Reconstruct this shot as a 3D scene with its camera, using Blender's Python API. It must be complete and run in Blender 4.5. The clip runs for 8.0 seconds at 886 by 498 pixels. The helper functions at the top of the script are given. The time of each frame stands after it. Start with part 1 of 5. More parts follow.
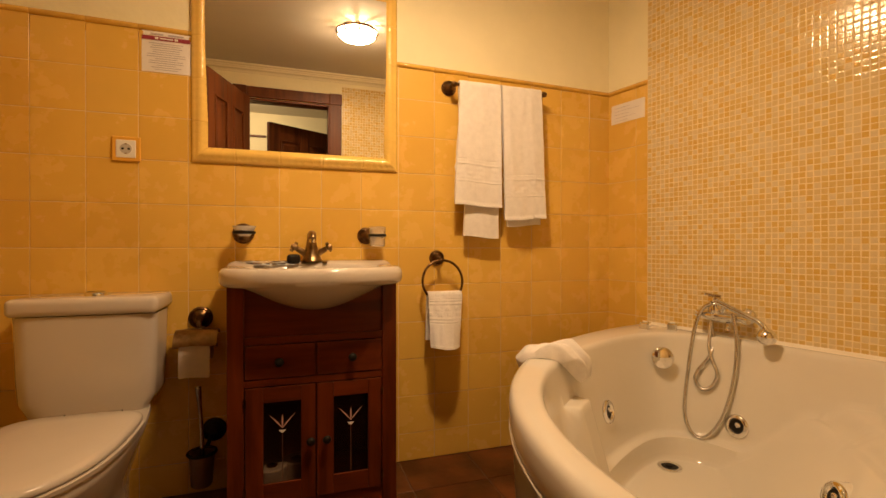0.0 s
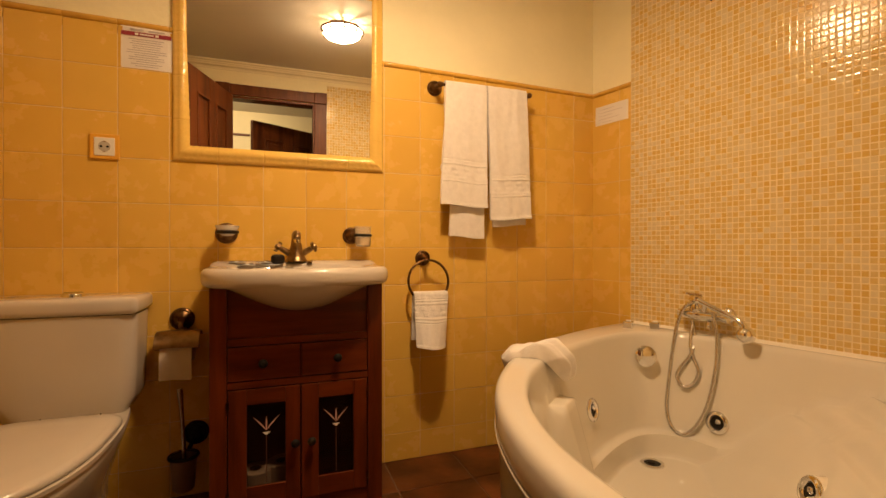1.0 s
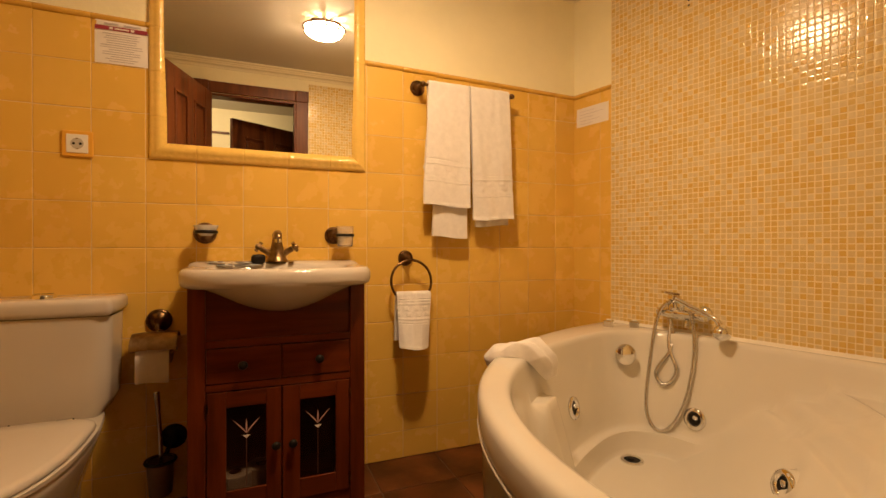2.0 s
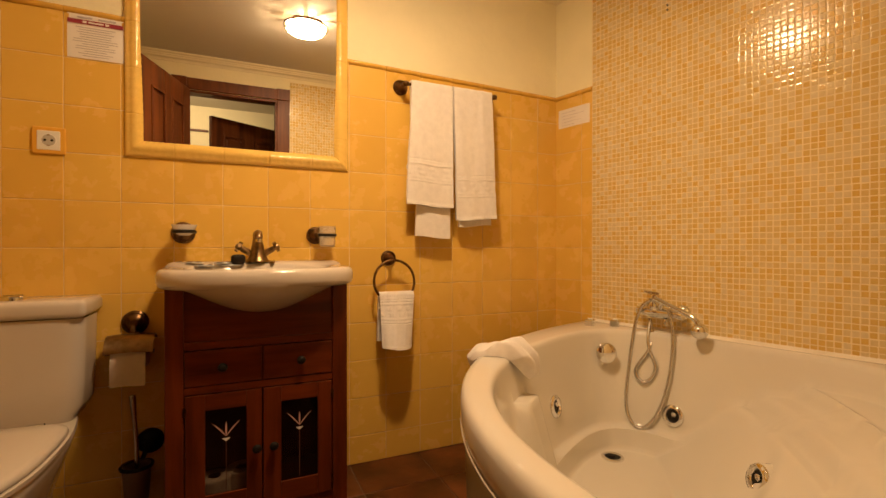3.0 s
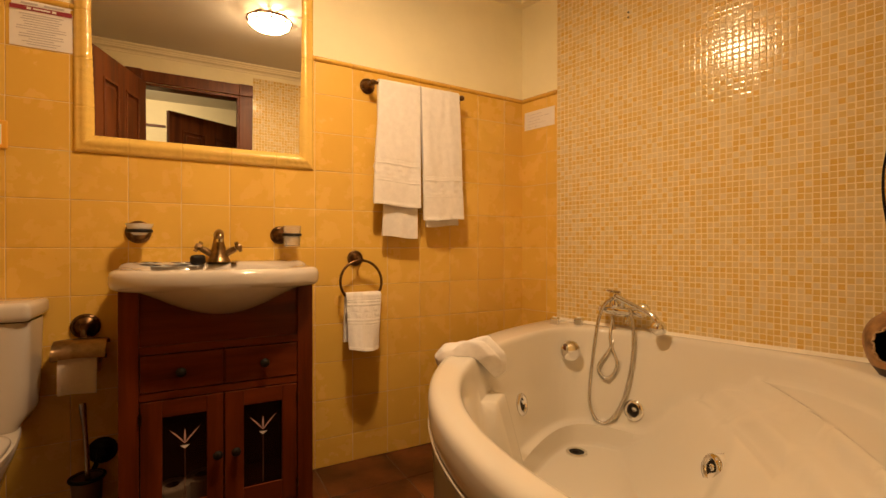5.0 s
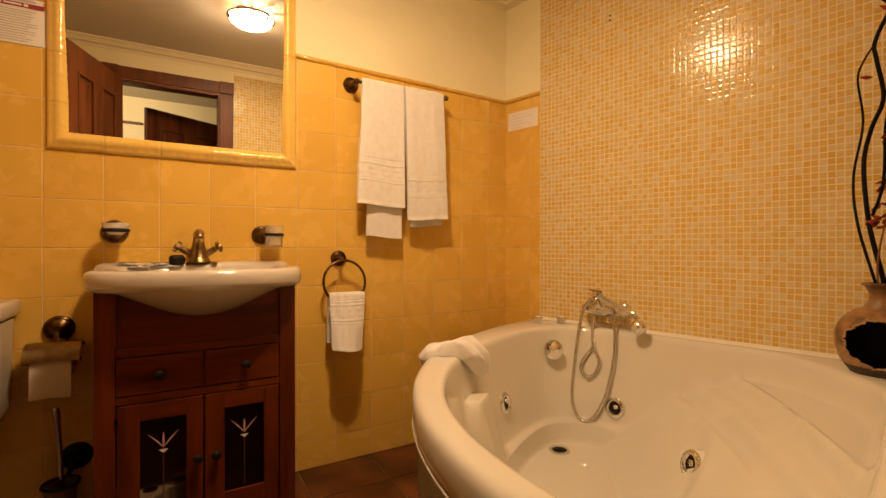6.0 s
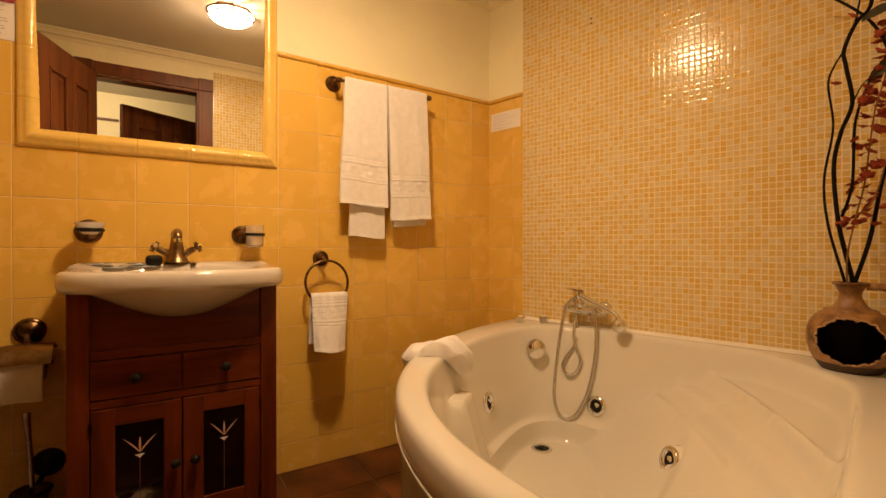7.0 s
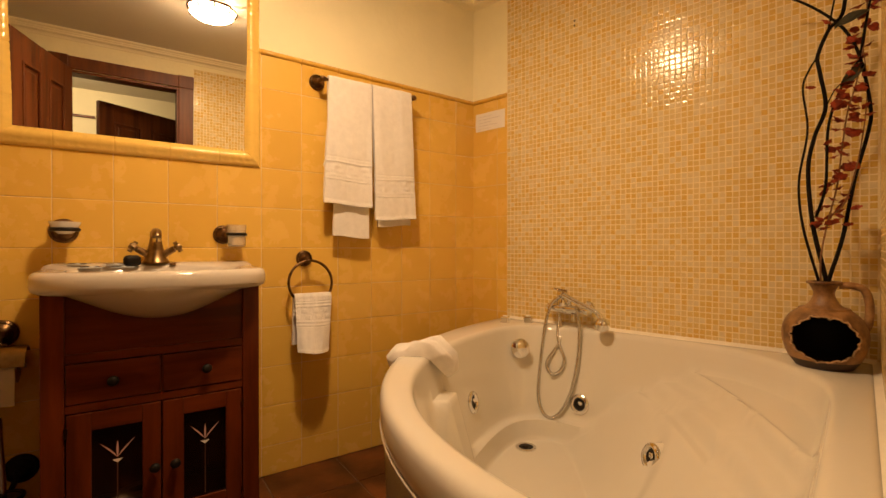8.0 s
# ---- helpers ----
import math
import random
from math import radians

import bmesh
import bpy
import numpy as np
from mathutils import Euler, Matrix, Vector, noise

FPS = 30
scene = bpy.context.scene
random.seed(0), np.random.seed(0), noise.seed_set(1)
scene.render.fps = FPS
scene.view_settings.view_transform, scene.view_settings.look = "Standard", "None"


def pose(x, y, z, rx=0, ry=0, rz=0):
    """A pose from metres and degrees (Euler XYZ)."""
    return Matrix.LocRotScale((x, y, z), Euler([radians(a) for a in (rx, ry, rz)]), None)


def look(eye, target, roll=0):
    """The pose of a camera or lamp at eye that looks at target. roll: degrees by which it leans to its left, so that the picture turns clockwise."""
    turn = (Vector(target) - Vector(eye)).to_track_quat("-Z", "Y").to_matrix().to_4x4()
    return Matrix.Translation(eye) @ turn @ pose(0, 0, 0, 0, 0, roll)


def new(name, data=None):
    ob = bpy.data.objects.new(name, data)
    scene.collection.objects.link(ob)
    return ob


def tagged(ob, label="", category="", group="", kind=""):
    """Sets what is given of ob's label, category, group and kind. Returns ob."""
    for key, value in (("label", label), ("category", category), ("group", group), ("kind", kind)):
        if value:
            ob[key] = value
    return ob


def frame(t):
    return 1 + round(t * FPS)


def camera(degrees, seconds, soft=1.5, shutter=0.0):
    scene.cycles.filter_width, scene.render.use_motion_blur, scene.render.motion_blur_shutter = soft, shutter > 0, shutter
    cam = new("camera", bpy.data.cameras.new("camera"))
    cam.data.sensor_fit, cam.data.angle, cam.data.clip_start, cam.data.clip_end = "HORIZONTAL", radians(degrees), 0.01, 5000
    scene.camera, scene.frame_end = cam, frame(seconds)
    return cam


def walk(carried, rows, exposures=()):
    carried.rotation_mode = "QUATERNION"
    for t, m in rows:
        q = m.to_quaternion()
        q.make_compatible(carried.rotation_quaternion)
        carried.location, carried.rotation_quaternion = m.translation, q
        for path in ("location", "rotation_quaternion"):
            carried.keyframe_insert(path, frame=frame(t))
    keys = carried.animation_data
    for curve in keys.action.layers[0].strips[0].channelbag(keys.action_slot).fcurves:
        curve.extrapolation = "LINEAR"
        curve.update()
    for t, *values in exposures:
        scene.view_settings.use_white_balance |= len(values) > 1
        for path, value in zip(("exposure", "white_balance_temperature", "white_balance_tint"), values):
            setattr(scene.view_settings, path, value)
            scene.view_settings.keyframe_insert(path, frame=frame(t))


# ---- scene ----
cam = camera(88.2, 8.0)
# a pan on a tripod that stands in the doorway
EYE = (0.0, 0.0, 0.930)
HEAD = 18.3
PAN = ((0.0, 0.02), (0.5, 0.9), (1.0, 1.79), (1.5, 2.84), (3.0, 6.05), (3.5, 7.06), (4.0, 8.11), (4.5, 9.13),
       (6.0, 12.12), (6.5, 13.17), (7.0, 14.22), (7.5, 15.20), (8.0, 16.13))
walk(cam, [(t, pose(*EYE, 90 - 0.17, 0, -(HEAD + a))) for t, a in PAN], exposures=((0.0, 0.16), (8.0, 0.16)))

# ---- light ----
world = bpy.data.worlds.new("world")
scene.world = world
world.use_nodes = True
world.node_tree.nodes["Background"].inputs[0].default_value = (1.0, 0.72, 0.45, 1)
world.node_tree.nodes["Background"].inputs[1].default_value = 0.002
LAMP_COLOR = (1.0, 0.66, 0.365)
LAMP_POWER = 98.0       # the opal bowl itself
BULB_POWER = 9.0       # its bulb, below
UPPER_POWER = 5.0      # the bulb's light that leaves over the bowl's edge
HALL_POWER = 7.5


# ---- materials ----
def material(name, color, rough=0.5, metal=0.0, vary=0.08, scale=6.0, bump=0.0, bump_scale=60.0, other=None, spread=(0.35, 0.7),
             stretch=None, coat=0.0, random_by=None, random_colors=None, sheen=0.0, spec=0.5):
    """A principled material whose colour and gloss wander at two scales."""
    m = bpy.data.materials.new(name)
    m.use_nodes = True
    nt = m.node_tree
    N, L = nt.nodes, nt.links
    b = N["Principled BSDF"]
    b.inputs["Metallic"].default_value = metal
    b.inputs["Coat Weight"].default_value = coat
    b.inputs["Coat Roughness"].default_value = 0.08
    b.inputs["Sheen Weight"].default_value = sheen
    b.inputs["Specular IOR Level"].default_value = spec
    tc = N.new("ShaderNodeTexCoord")
    mp = N.new("ShaderNodeMapping")
    if stretch:
        mp.inputs["Scale"].default_value = stretch
    if random_by == "object":
        # each piece shows its own stretch of the pattern
        shift = N.new("ShaderNodeVectorMath")
        L.new(tc.outputs["Object"], shift.inputs[0])
        L.new(N.new("ShaderNodeObjectInfo").outputs["Location"], shift.inputs[1])
        L.new(shift.outputs[0], mp.inputs[0])
    else:
        L.new(tc.outputs["Object"], mp.inputs[0])
    n1 = N.new("ShaderNodeTexNoise")
    n1.inputs["Scale"].default_value = scale
    n1.inputs["Detail"].default_value = 6
    n1.inputs["Roughness"].default_value = 0.6
    L.new(mp.outputs[0], n1.inputs["Vector"])
    r = N.new("ShaderNodeValToRGB")
    r.color_ramp.elements[0].position, r.color_ramp.elements[1].position = spread
    c0 = [max(0, c * (1 - vary)) for c in color]
    c1 = list(other) if other else [min(1, c * (1 + vary)) for c in color]
    r.color_ramp.elements[0].color, r.color_ramp.elements[1].color = (*c0, 1), (*c1, 1)
    L.new(n1.outputs["Fac"], r.inputs[0])
    out = r.outputs[0]
    if random_by:
        if random_by == "object":
            src = N.new("ShaderNodeObjectInfo").outputs["Random"]
        else:
            src = N.new("ShaderNodeNewGeometry").outputs["Random Per Island"]
        rr = N.new("ShaderNodeValToRGB")
        rr.color_ramp.interpolation = "LINEAR"
        es = rr.color_ramp.elements
        while len(es) < len(random_colors):
            es.new(0.5)
        for e, (p, c) in zip(es, random_colors):
            e.position, e.color = p, (*c, 1)
        L.new(src, rr.inputs[0])
        mx = N.new("ShaderNodeMix")
        mx.data_type, mx.blend_type = "RGBA", "MULTIPLY"
        mx.inputs["Factor"].default_value = 1.0
        L.new(out, mx.inputs["A"])
        L.new(rr.outputs[0], mx.inputs["B"])
        out = mx.outputs["Result"]
    L.new(out, b.inputs["Base Color"])
    n2 = N.new("ShaderNodeTexNoise")
    n2.inputs["Scale"].default_value = bump_scale
    n2.inputs["Detail"].default_value = 4
    L.new(mp.outputs[0], n2.inputs["Vector"])
    mr = N.new("ShaderNodeMapRange")
    mr.inputs["To Min"].default_value = max(0.02, rough * 0.75)
    mr.inputs["To Max"].default_value = min(1, rough * 1.3)
    L.new(n1.outputs["Fac"], mr.inputs["Value"])
    L.new(mr.outputs[0], b.inputs["Roughness"])
    if bump:
        bp = N.new("ShaderNodeBump")
        bp.inputs["Strength"].default_value = 1.0
        bp.inputs["Distance"].default_value = bump
        L.new(n2.outputs["Fac"], bp.inputs["Height"])
        L.new(bp.outputs[0], b.inputs["Normal"])
    return m


def glowing(name, color, strength):
    m = bpy.data.materials.new(name)
    m.use_nodes = True
    b = m.node_tree.nodes["Principled BSDF"]
    b.inputs["Base Color"].default_value = (0.9, 0.88, 0.82, 1)
    b.inputs["Roughness"].default_value = 0.3
    b.inputs["Emission Color"].default_value = (*color, 1)
    b.inputs["Emission Strength"].default_value = strength
    return m


def glass(name, color=(1, 1, 1), rough=0.0, transmission=1.0):
    m = bpy.data.materials.new(name)
    m.use_nodes = True
    b = m.node_tree.nodes["Principled BSDF"]
    b.inputs["Base Color"].default_value = (*color, 1)
    b.inputs["Roughness"].default_value = rough
    b.inputs["Transmission Weight"].default_value = transmission
    b.inputs["IOR"].default_value = 1.45
    return m


M_TILE = material("ochre_glazed_tile", (0.77, 0.486, 0.092), 0.26, vary=0.03, scale=9.0, spread=(0.15, 0.9), bump=0.0003, bump_scale=14.0, other=(0.80, 0.516, 0.106),
                  random_by="object", random_colors=[(0.0, (0.93, 0.88, 0.80)), (0.5, (1.0, 0.97, 0.94)), (1.0, (1.0, 1.0, 1.0))])
M_TRIM = material("ochre_glazed_trim", (0.68, 0.40, 0.07), 0.16, vary=0.12, scale=9.0, bump=0.0006, bump_scale=40.0)
M_FRAME = material("ochre_ceramic_frame", (0.82, 0.55, 0.135), 0.09, vary=0.10, scale=7.0, bump=0.0016, bump_scale=75.0, coat=0.6)
M_GROUT = material("pale_grout", (0.78, 0.63, 0.38), 0.8, vary=0.1, scale=20.0, bump=0.0006, bump_scale=220.0)
M_MGROUT = material("mosaic_grout", (0.82, 0.69, 0.42), 0.7, vary=0.06, scale=20.0, bump=0.0005, bump_scale=220.0)
MOSAIC_COLORS = [(0.0, (0.70, 0.45, 0.11)), (0.26, (0.71, 0.50, 0.165)), (0.5, (0.72, 0.53, 0.22)), (0.75, (0.73, 0.58, 0.30)), (1.0, (0.75, 0.63, 0.38))]
M_MOSAIC = material("mosaic_glass", (0.96, 0.96, 0.96), 0.12, vary=0.06, scale=60.0, random_by="island", random_colors=MOSAIC_COLORS, bump=0.0002, bump_scale=90.0)
M_MOSAIC_P = material("mosaic_piece_glass", (0.96, 0.96, 0.96), 0.12, vary=0.06, scale=60.0, random_by="object", random_colors=MOSAIC_COLORS, bump=0.0002, bump_scale=90.0)
M_PLASTER = material("cream_plaster", (0.87, 0.80, 0.54), 0.85, vary=0.05, scale=2.5, bump=0.0012, bump_scale=35.0)
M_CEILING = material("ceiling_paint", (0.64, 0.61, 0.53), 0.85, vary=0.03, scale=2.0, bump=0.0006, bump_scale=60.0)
M_CORNICE = material("cornice_paint", (0.84, 0.77, 0.56), 0.7, vary=0.04, scale=3.0, bump=0.0006, bump_scale=60.0)
M_FLOOR = material("terracotta_floor_tile", (0.085, 0.024, 0.008), 0.32, vary=0.35, scale=5.0, other=(0.20, 0.062, 0.019), bump=0.0012, bump_scale=25.0,
                   random_by="object", random_colors=[(0.0, (0.75, 0.72, 0.7)), (1.0, (1.0, 1.0, 1.0))])
M_FGROUT = material("floor_grout", (0.16, 0.10, 0.06), 0.8, vary=0.2, scale=20.0, bump=0.0006, bump_scale=150.0)
M_CERAMIC = material("white_ceramic", (0.62, 0.565, 0.49), 0.09, vary=0.02, scale=3.0, coat=0.3)
M_ACRYLIC = material("white_acrylic", (0.70, 0.665, 0.585), 0.08, vary=0.02, scale=2.0, bump=0.0003, bump_scale=8.0)
M_SEAT = material("white_seat_plastic", (0.60, 0.545, 0.47), 0.2, vary=0.02, scale=3.0)
M_WOOD = material("cherry_stained_wood", (0.108, 0.0195, 0.0036), 0.36, vary=0.34, scale=22.0, spec=0.25, other=(0.178, 0.034, 0.0058), stretch=(1.0, 1.0, 0.10), bump=0.0004, bump_scale=70.0)
M_WOODH = material("cherry_stained_rail", (0.108, 0.0195, 0.0036), 0.36, vary=0.34, scale=22.0, spec=0.25, other=(0.178, 0.034, 0.0058), stretch=(0.10, 1.0, 1.0), bump=0.0004, bump_scale=70.0)
M_DOOR = material("walnut_door_wood", (0.10, 0.028, 0.008), 0.42, vary=0.22, scale=22.0, other=(0.185, 0.052, 0.0125), spec=0.3, stretch=(1.0, 1.0, 0.08), bump=0.0004, bump_scale=70.0)
# near-black wood: the shade behind the doors is put into this colour
M_DARKIN = material("shaded_cabinet_inside", (0.014, 0.006, 0.003), 0.7, vary=0.3)
M_BRONZE = material("antique_bronze", (0.12, 0.062, 0.03), 0.30, metal=1.0, vary=0.35, scale=30.0, other=(0.24, 0.14, 0.065), bump=0.0003, bump_scale=120.0)
M_BRASS = material("aged_brass", (0.30, 0.19, 0.09), 0.33, metal=1.0, vary=0.3, scale=25.0, other=(0.42, 0.29, 0.15))
M_CHROME = material("chrome", (0.80, 0.80, 0.80), 0.05, metal=1.0, vary=0.02)
M_HOSE = material("steel_hose", (0.62, 0.60, 0.57), 0.22, metal=1.0, vary=0.1, scale=200.0, bump=0.0006, bump_scale=400.0)
M_BLACK = material("black_plastic", (0.012, 0.009, 0.007), 0.45, vary=0.2, spec=0.2)
M_PAPER = material("paper", (0.82, 0.78, 0.74), 0.8, vary=0.03, scale=8.0)
# white paper, its base browned to carry the shadow it hangs in
M_TOILETP = material("toilet_paper", (0.60, 0.52, 0.43), 0.95, vary=0.04, scale=40.0, bump=0.0006, bump_scale=250.0)
M_RED = material("dark_red_print", (0.30, 0.03, 0.05), 0.7, vary=0.05)
M_INK = material("grey_print", (0.52, 0.47, 0.48), 0.8, vary=0.1)
M_TOWEL = material("white_terry_cloth", (0.80, 0.765, 0.73), 0.95, vary=0.05, scale=40.0, bump=0.0014, bump_scale=330.0, sheen=0.4)
M_SOCKET = material("white_socket_plastic", (0.82, 0.80, 0.74), 0.3, vary=0.02)
M_SOCKETF = material("orange_socket_frame", (0.80, 0.42, 0.05), 0.3, vary=0.04)
M_FROST = glass("frosted_glass", (0.95, 0.93, 0.89), 0.22, 0.86)
M_DISH = glass("milky_glass", (0.95, 0.93, 0.89), 0.25, 0.45)
# clear panes, tinted dark to deepen the shade inside the cabinet
M_GLASS = glass("shade_tinted_glass", (0.24, 0.19, 0.15))
M_MIRROR = material("mirror_silver", (0.90, 0.90, 0.88), 0.0, metal=1.0, vary=0.0)
M_MIRROR.node_tree.nodes["Principled BSDF"].inputs["Roughness"].links[0].from_node.inputs["To Min"].default_value = 0.0
M_MIRROR.node_tree.nodes["Principled BSDF"].inputs["Roughness"].links[0].from_node.inputs["To Max"].default_value = 0.004


# ---- building helpers ----
def mesh_of(bm, name, smooth=False, mat=None):
    me = bpy.data.meshes.new(name)
    bm.normal_update()
    bm.to_mesh(me)
    bm.free()
    if smooth:
        me.polygons.foreach_set("use_smooth", [True] * len(me.polygons))
        me.set_sharp_from_angle(angle=math.radians(52))
    if mat:
        me.materials.append(mat)
    return me


def part(name, bm, mat, parent=None, label="", smooth=False):
    """Links a bmesh as one mesh object under a thing or a part."""
    ob = new(name, mesh_of(bm, name, smooth, mat))
    if parent is not None:
        ob.parent = parent
    if label:
        ob["label"] = label
    return ob


def thing(name, label, category, at=(0, 0, 0), turn=0, group="", kind=""):
    ob = new(name)
    ob.empty_display_size = 0.05
    ob.matrix_basis = pose(*at, 0, 0, turn)
    return tagged(ob, label, category, group, kind)


def box(x0, x1, y0, y1, z0, z1, bevel=0.0, segs=2, bm=None):
    made = bmesh.new()
    bmesh.ops.create_cube(made, size=1)
    for v in made.verts:
        v.co = Vector((x0 + (v.co.x + 0.5) * (x1 - x0), y0 + (v.co.y + 0.5) * (y1 - y0), z0 + (v.co.z + 0.5) * (z1 - z0)))
    if bevel:
        bmesh.ops.bevel(made, geom=list(made.edges), offset=bevel, segments=segs, profile=0.5, affect="EDGES")
    return merge(bm, made) if bm is not None else made


def merge(bm, other, m=None):
    if m is not None:
        bmesh.ops.transform(other, matrix=m, verts=list(other.verts))
    tmp = bpy.data.meshes.new("tmp")
    other.to_mesh(tmp)
    other.free()
    bm.from_mesh(tmp)
    bpy.data.meshes.remove(tmp)
    return bm


def lathe(profile, segs=32, m=None, bm=None, sx=1.0, sy=1.0):
    """Turns (radius, height) rows round z."""
    made = bmesh.new()
    rings = []
    for r, h in profile:
        if r < 1e-6:
            rings.append([made.verts.new((0, 0, h))])
        else:
            rings.append([made.verts.new((r * sx * math.cos(2 * math.pi * i / segs), r * sy * math.sin(2 * math.pi * i / segs), h)) for i in range(segs)])
    for a, b in zip(rings, rings[1:]):
        for i in range(segs):
            j = (i + 1) % segs
            if len(a) == 1 and len(b) > 1:
                made.faces.new((a[0], b[i], b[j]))
            elif len(b) == 1 and len(a) > 1:
                made.faces.new((a[i], b[0], a[j]))
            elif len(a) > 1:
                made.faces.new((a[i], b[i], b[j], a[j]))
    bmesh.ops.recalc_face_normals(made, faces=list(made.faces))
    if m is not None:
        bmesh.ops.transform(made, matrix=m, verts=list(made.verts))
    return merge(bm, made) if bm is not None else made


def smooth_path(points, n=8, closed=False):
    """Catmull-Rom through the points."""
    P = [Vector(p) for p in points]
    out = []
    count = len(P) if closed else len(P) - 1
    for i in range(count):
        if closed:
            a, b, c, d = P[i - 1], P[i], P[(i + 1) % len(P)], P[(i + 2) % len(P)]
        else:
            a, b, c, d = P[max(i - 1, 0)], P[i], P[i + 1], P[min(i + 2, len(P) - 1)]
        for k in range(n):
            t = k / n
            out.append(0.5 * ((2 * b) + (c - a) * t + (2 * a - 5 * b + 4 * c - d) * t * t + (3 * b - a - 3 * c + d) * t ** 3))
    if not closed:
        out.append(P[-1])
    return out


def tube(points, radius, segs=10, closed=False, bm=None, n=8):
    """A round bar along a smooth path; radius may be a number or a function of 0..1."""
    P = smooth_path(points, n, closed)
    made = bmesh.new()
    rings = []
    up = Vector((0.13, 0.21, 0.97))
    for i, p in enumerate(P):
        if closed:
            d = P[(i + 1) % len(P)] - P[i - 1]
        else:
            d = P[min(i + 1, len(P) - 1)] - P[max(i - 1, 0)]
        d.normalize()
        side = d.cross(up)
        if side.length < 0.05:
            side = d.cross(Vector((1, 0, 0)))
        side.normalize()
        up = side.cross(d).normalized()
        r = radius(i / max(1, len(P) - 1)) if callable(radius) else radius
        rings.append([made.verts.new(p + r * (math.cos(2 * math.pi * k / segs) * side + math.sin(2 * math.pi * k / segs) * up)) for k in range(segs)])
    pairs = list(zip(rings, rings[1:]))
    if closed:
        pairs.append((rings[-1], rings[0]))
    for a, b in pairs:
        for k in range(segs):
            j = (k + 1) % segs
            made.faces.new((a[k], a[j], b[j], b[k]))
    if not closed:
        made.faces.new(list(reversed(rings[0])))
        made.faces.new(rings[-1])
    bmesh.ops.recalc_face_normals(made, faces=list(made.faces))
    return merge(bm, made) if bm is not None else made


def sheet(fn, nu, nv, thick=0.0, bm=None):
    """A surface fn(u, v) over the unit square, with thickness along its normals."""
    made = bmesh.new()
    g = [[made.verts.new(fn(i / nu, j / nv)) for j in range(nv + 1)] for i in range(nu + 1)]
    for i in range(nu):
        for j in range(nv):
            made.faces.new((g[i][j], g[i + 1][j], g[i + 1][j + 1], g[i][j + 1]))
    made.normal_update()
    if thick:
        bmesh.ops.solidify(made, geom=list(made.faces), thickness=thick)
        bmesh.ops.recalc_face_normals(made, faces=list(made.faces))
    return merge(bm, made) if bm is not None else made


def smoothstep(a, b, x):
    t = min(1.0, max(0.0, (x - a) / (b - a)))
    return t * t * (3 - 2 * t)


# ---- the room: plan ----
YN = 1.947                       # basin wall
NE = Vector((1.534, 1.947))      # its corner with the bath wall
DE = Vector((0.2251, -0.9743))   # along the bath wall, from that corner; it opens by 13 degrees
SE = NE + 1.597 * DE
DS = Vector((-0.9743, -0.2251))  # along the foot wall, from the bath's corner
YD = 0.030                       # door wall
XW = -1.02                       # wall beside the toilet
ZC = 2.245                       # ceiling
ZCOR = 2.200                     # underside of the cornice
PITCH = 0.162                    # wall tiles
JOINT_X, JOINT_Z = -0.856, 0.929
THICK = 0.12
K1 = SE + 1.10 * DS              # the foot wall steps back here
K2 = Vector((0.800, 0.030))      # into the door wall's plane
S2 = Vector((0.388, 0.030))      # and meets the door casing


def wall_prism(a, b, out, z0, z1, bm=None):
    """A wall from a to b in plan, THICK deep to the side of out."""
    made = bmesh.new()
    a, b, out = Vector(a), Vector(b), Vector(out).normalized() * THICK
    P = [a, b, b + out, a + out]
    lo = [made.verts.new((p.x, p.y, z0)) for p in P]
    hi = [made.verts.new((p.x, p.y, z1)) for p in P]
    made.faces.new(lo)
    made.faces.new(hi)
    for i in range(4):
        made.faces.new((lo[i], lo[(i + 1) % 4], hi[(i + 1) % 4], hi[i]))
    bmesh.ops.recalc_face_normals(made, faces=list(made.faces))
    return merge(bm, made) if bm is not None else made


NORMAL_E = Vector((DE.y, -DE.x)) * -1      # points out of the room
NORMAL_F = Vector((0.2251, -0.9743))
wall_north = tagged(part("wall_north", wall_prism((XW - THICK, YN), (NE.x + 0.10, YN), (0, 1), 0, ZC), M_PLASTER),
                    "cream plastered wall tiled in ochre to shoulder height", "wall", kind="structure")
wall_east = tagged(part("wall_east", wall_prism(NE, SE + 0.1 * DE, NORMAL_E, 0, ZC), M_PLASTER), "wall beside the bath, clad in small mosaic", "wall", kind="structure")
wall_south = tagged(part("wall_south", wall_prism(K2, S2, (0, -1), 0, ZC, wall_prism(K1, K2, (1, -0.19), 0, ZC, wall_prism(SE, K1, NORMAL_F, 0, ZC))), M_PLASTER), "mosaic-clad wall at the foot of the bath", "wall", kind="structure")
wall_west = tagged(part("wall_west", wall_prism((XW, YD - THICK), (XW, YN), (-1, 0), 0, ZC), M_PLASTER), "cream wall beside the toilet", "wall", kind="structure")
# the door wall with its opening
DOOR_L, DOOR_R, DOOR_H = -0.330, 0.297, 2.006
bm = box(XW, DOOR_L, YD - THICK, YD, 0, ZC)
box(DOOR_R, S2.x, YD - THICK, YD, 0, ZC, bm=bm)
box(DOOR_L, DOOR_R, YD - THICK, YD, DOOR_H, ZC, bm=bm)
wall_door = tagged(part("wall_door", bm, M_PLASTER), "cream plastered wall with the doorway", "wall", kind="structure")

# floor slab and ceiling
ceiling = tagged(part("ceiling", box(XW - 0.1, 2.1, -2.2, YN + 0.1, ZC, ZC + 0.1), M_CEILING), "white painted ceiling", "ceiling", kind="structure")
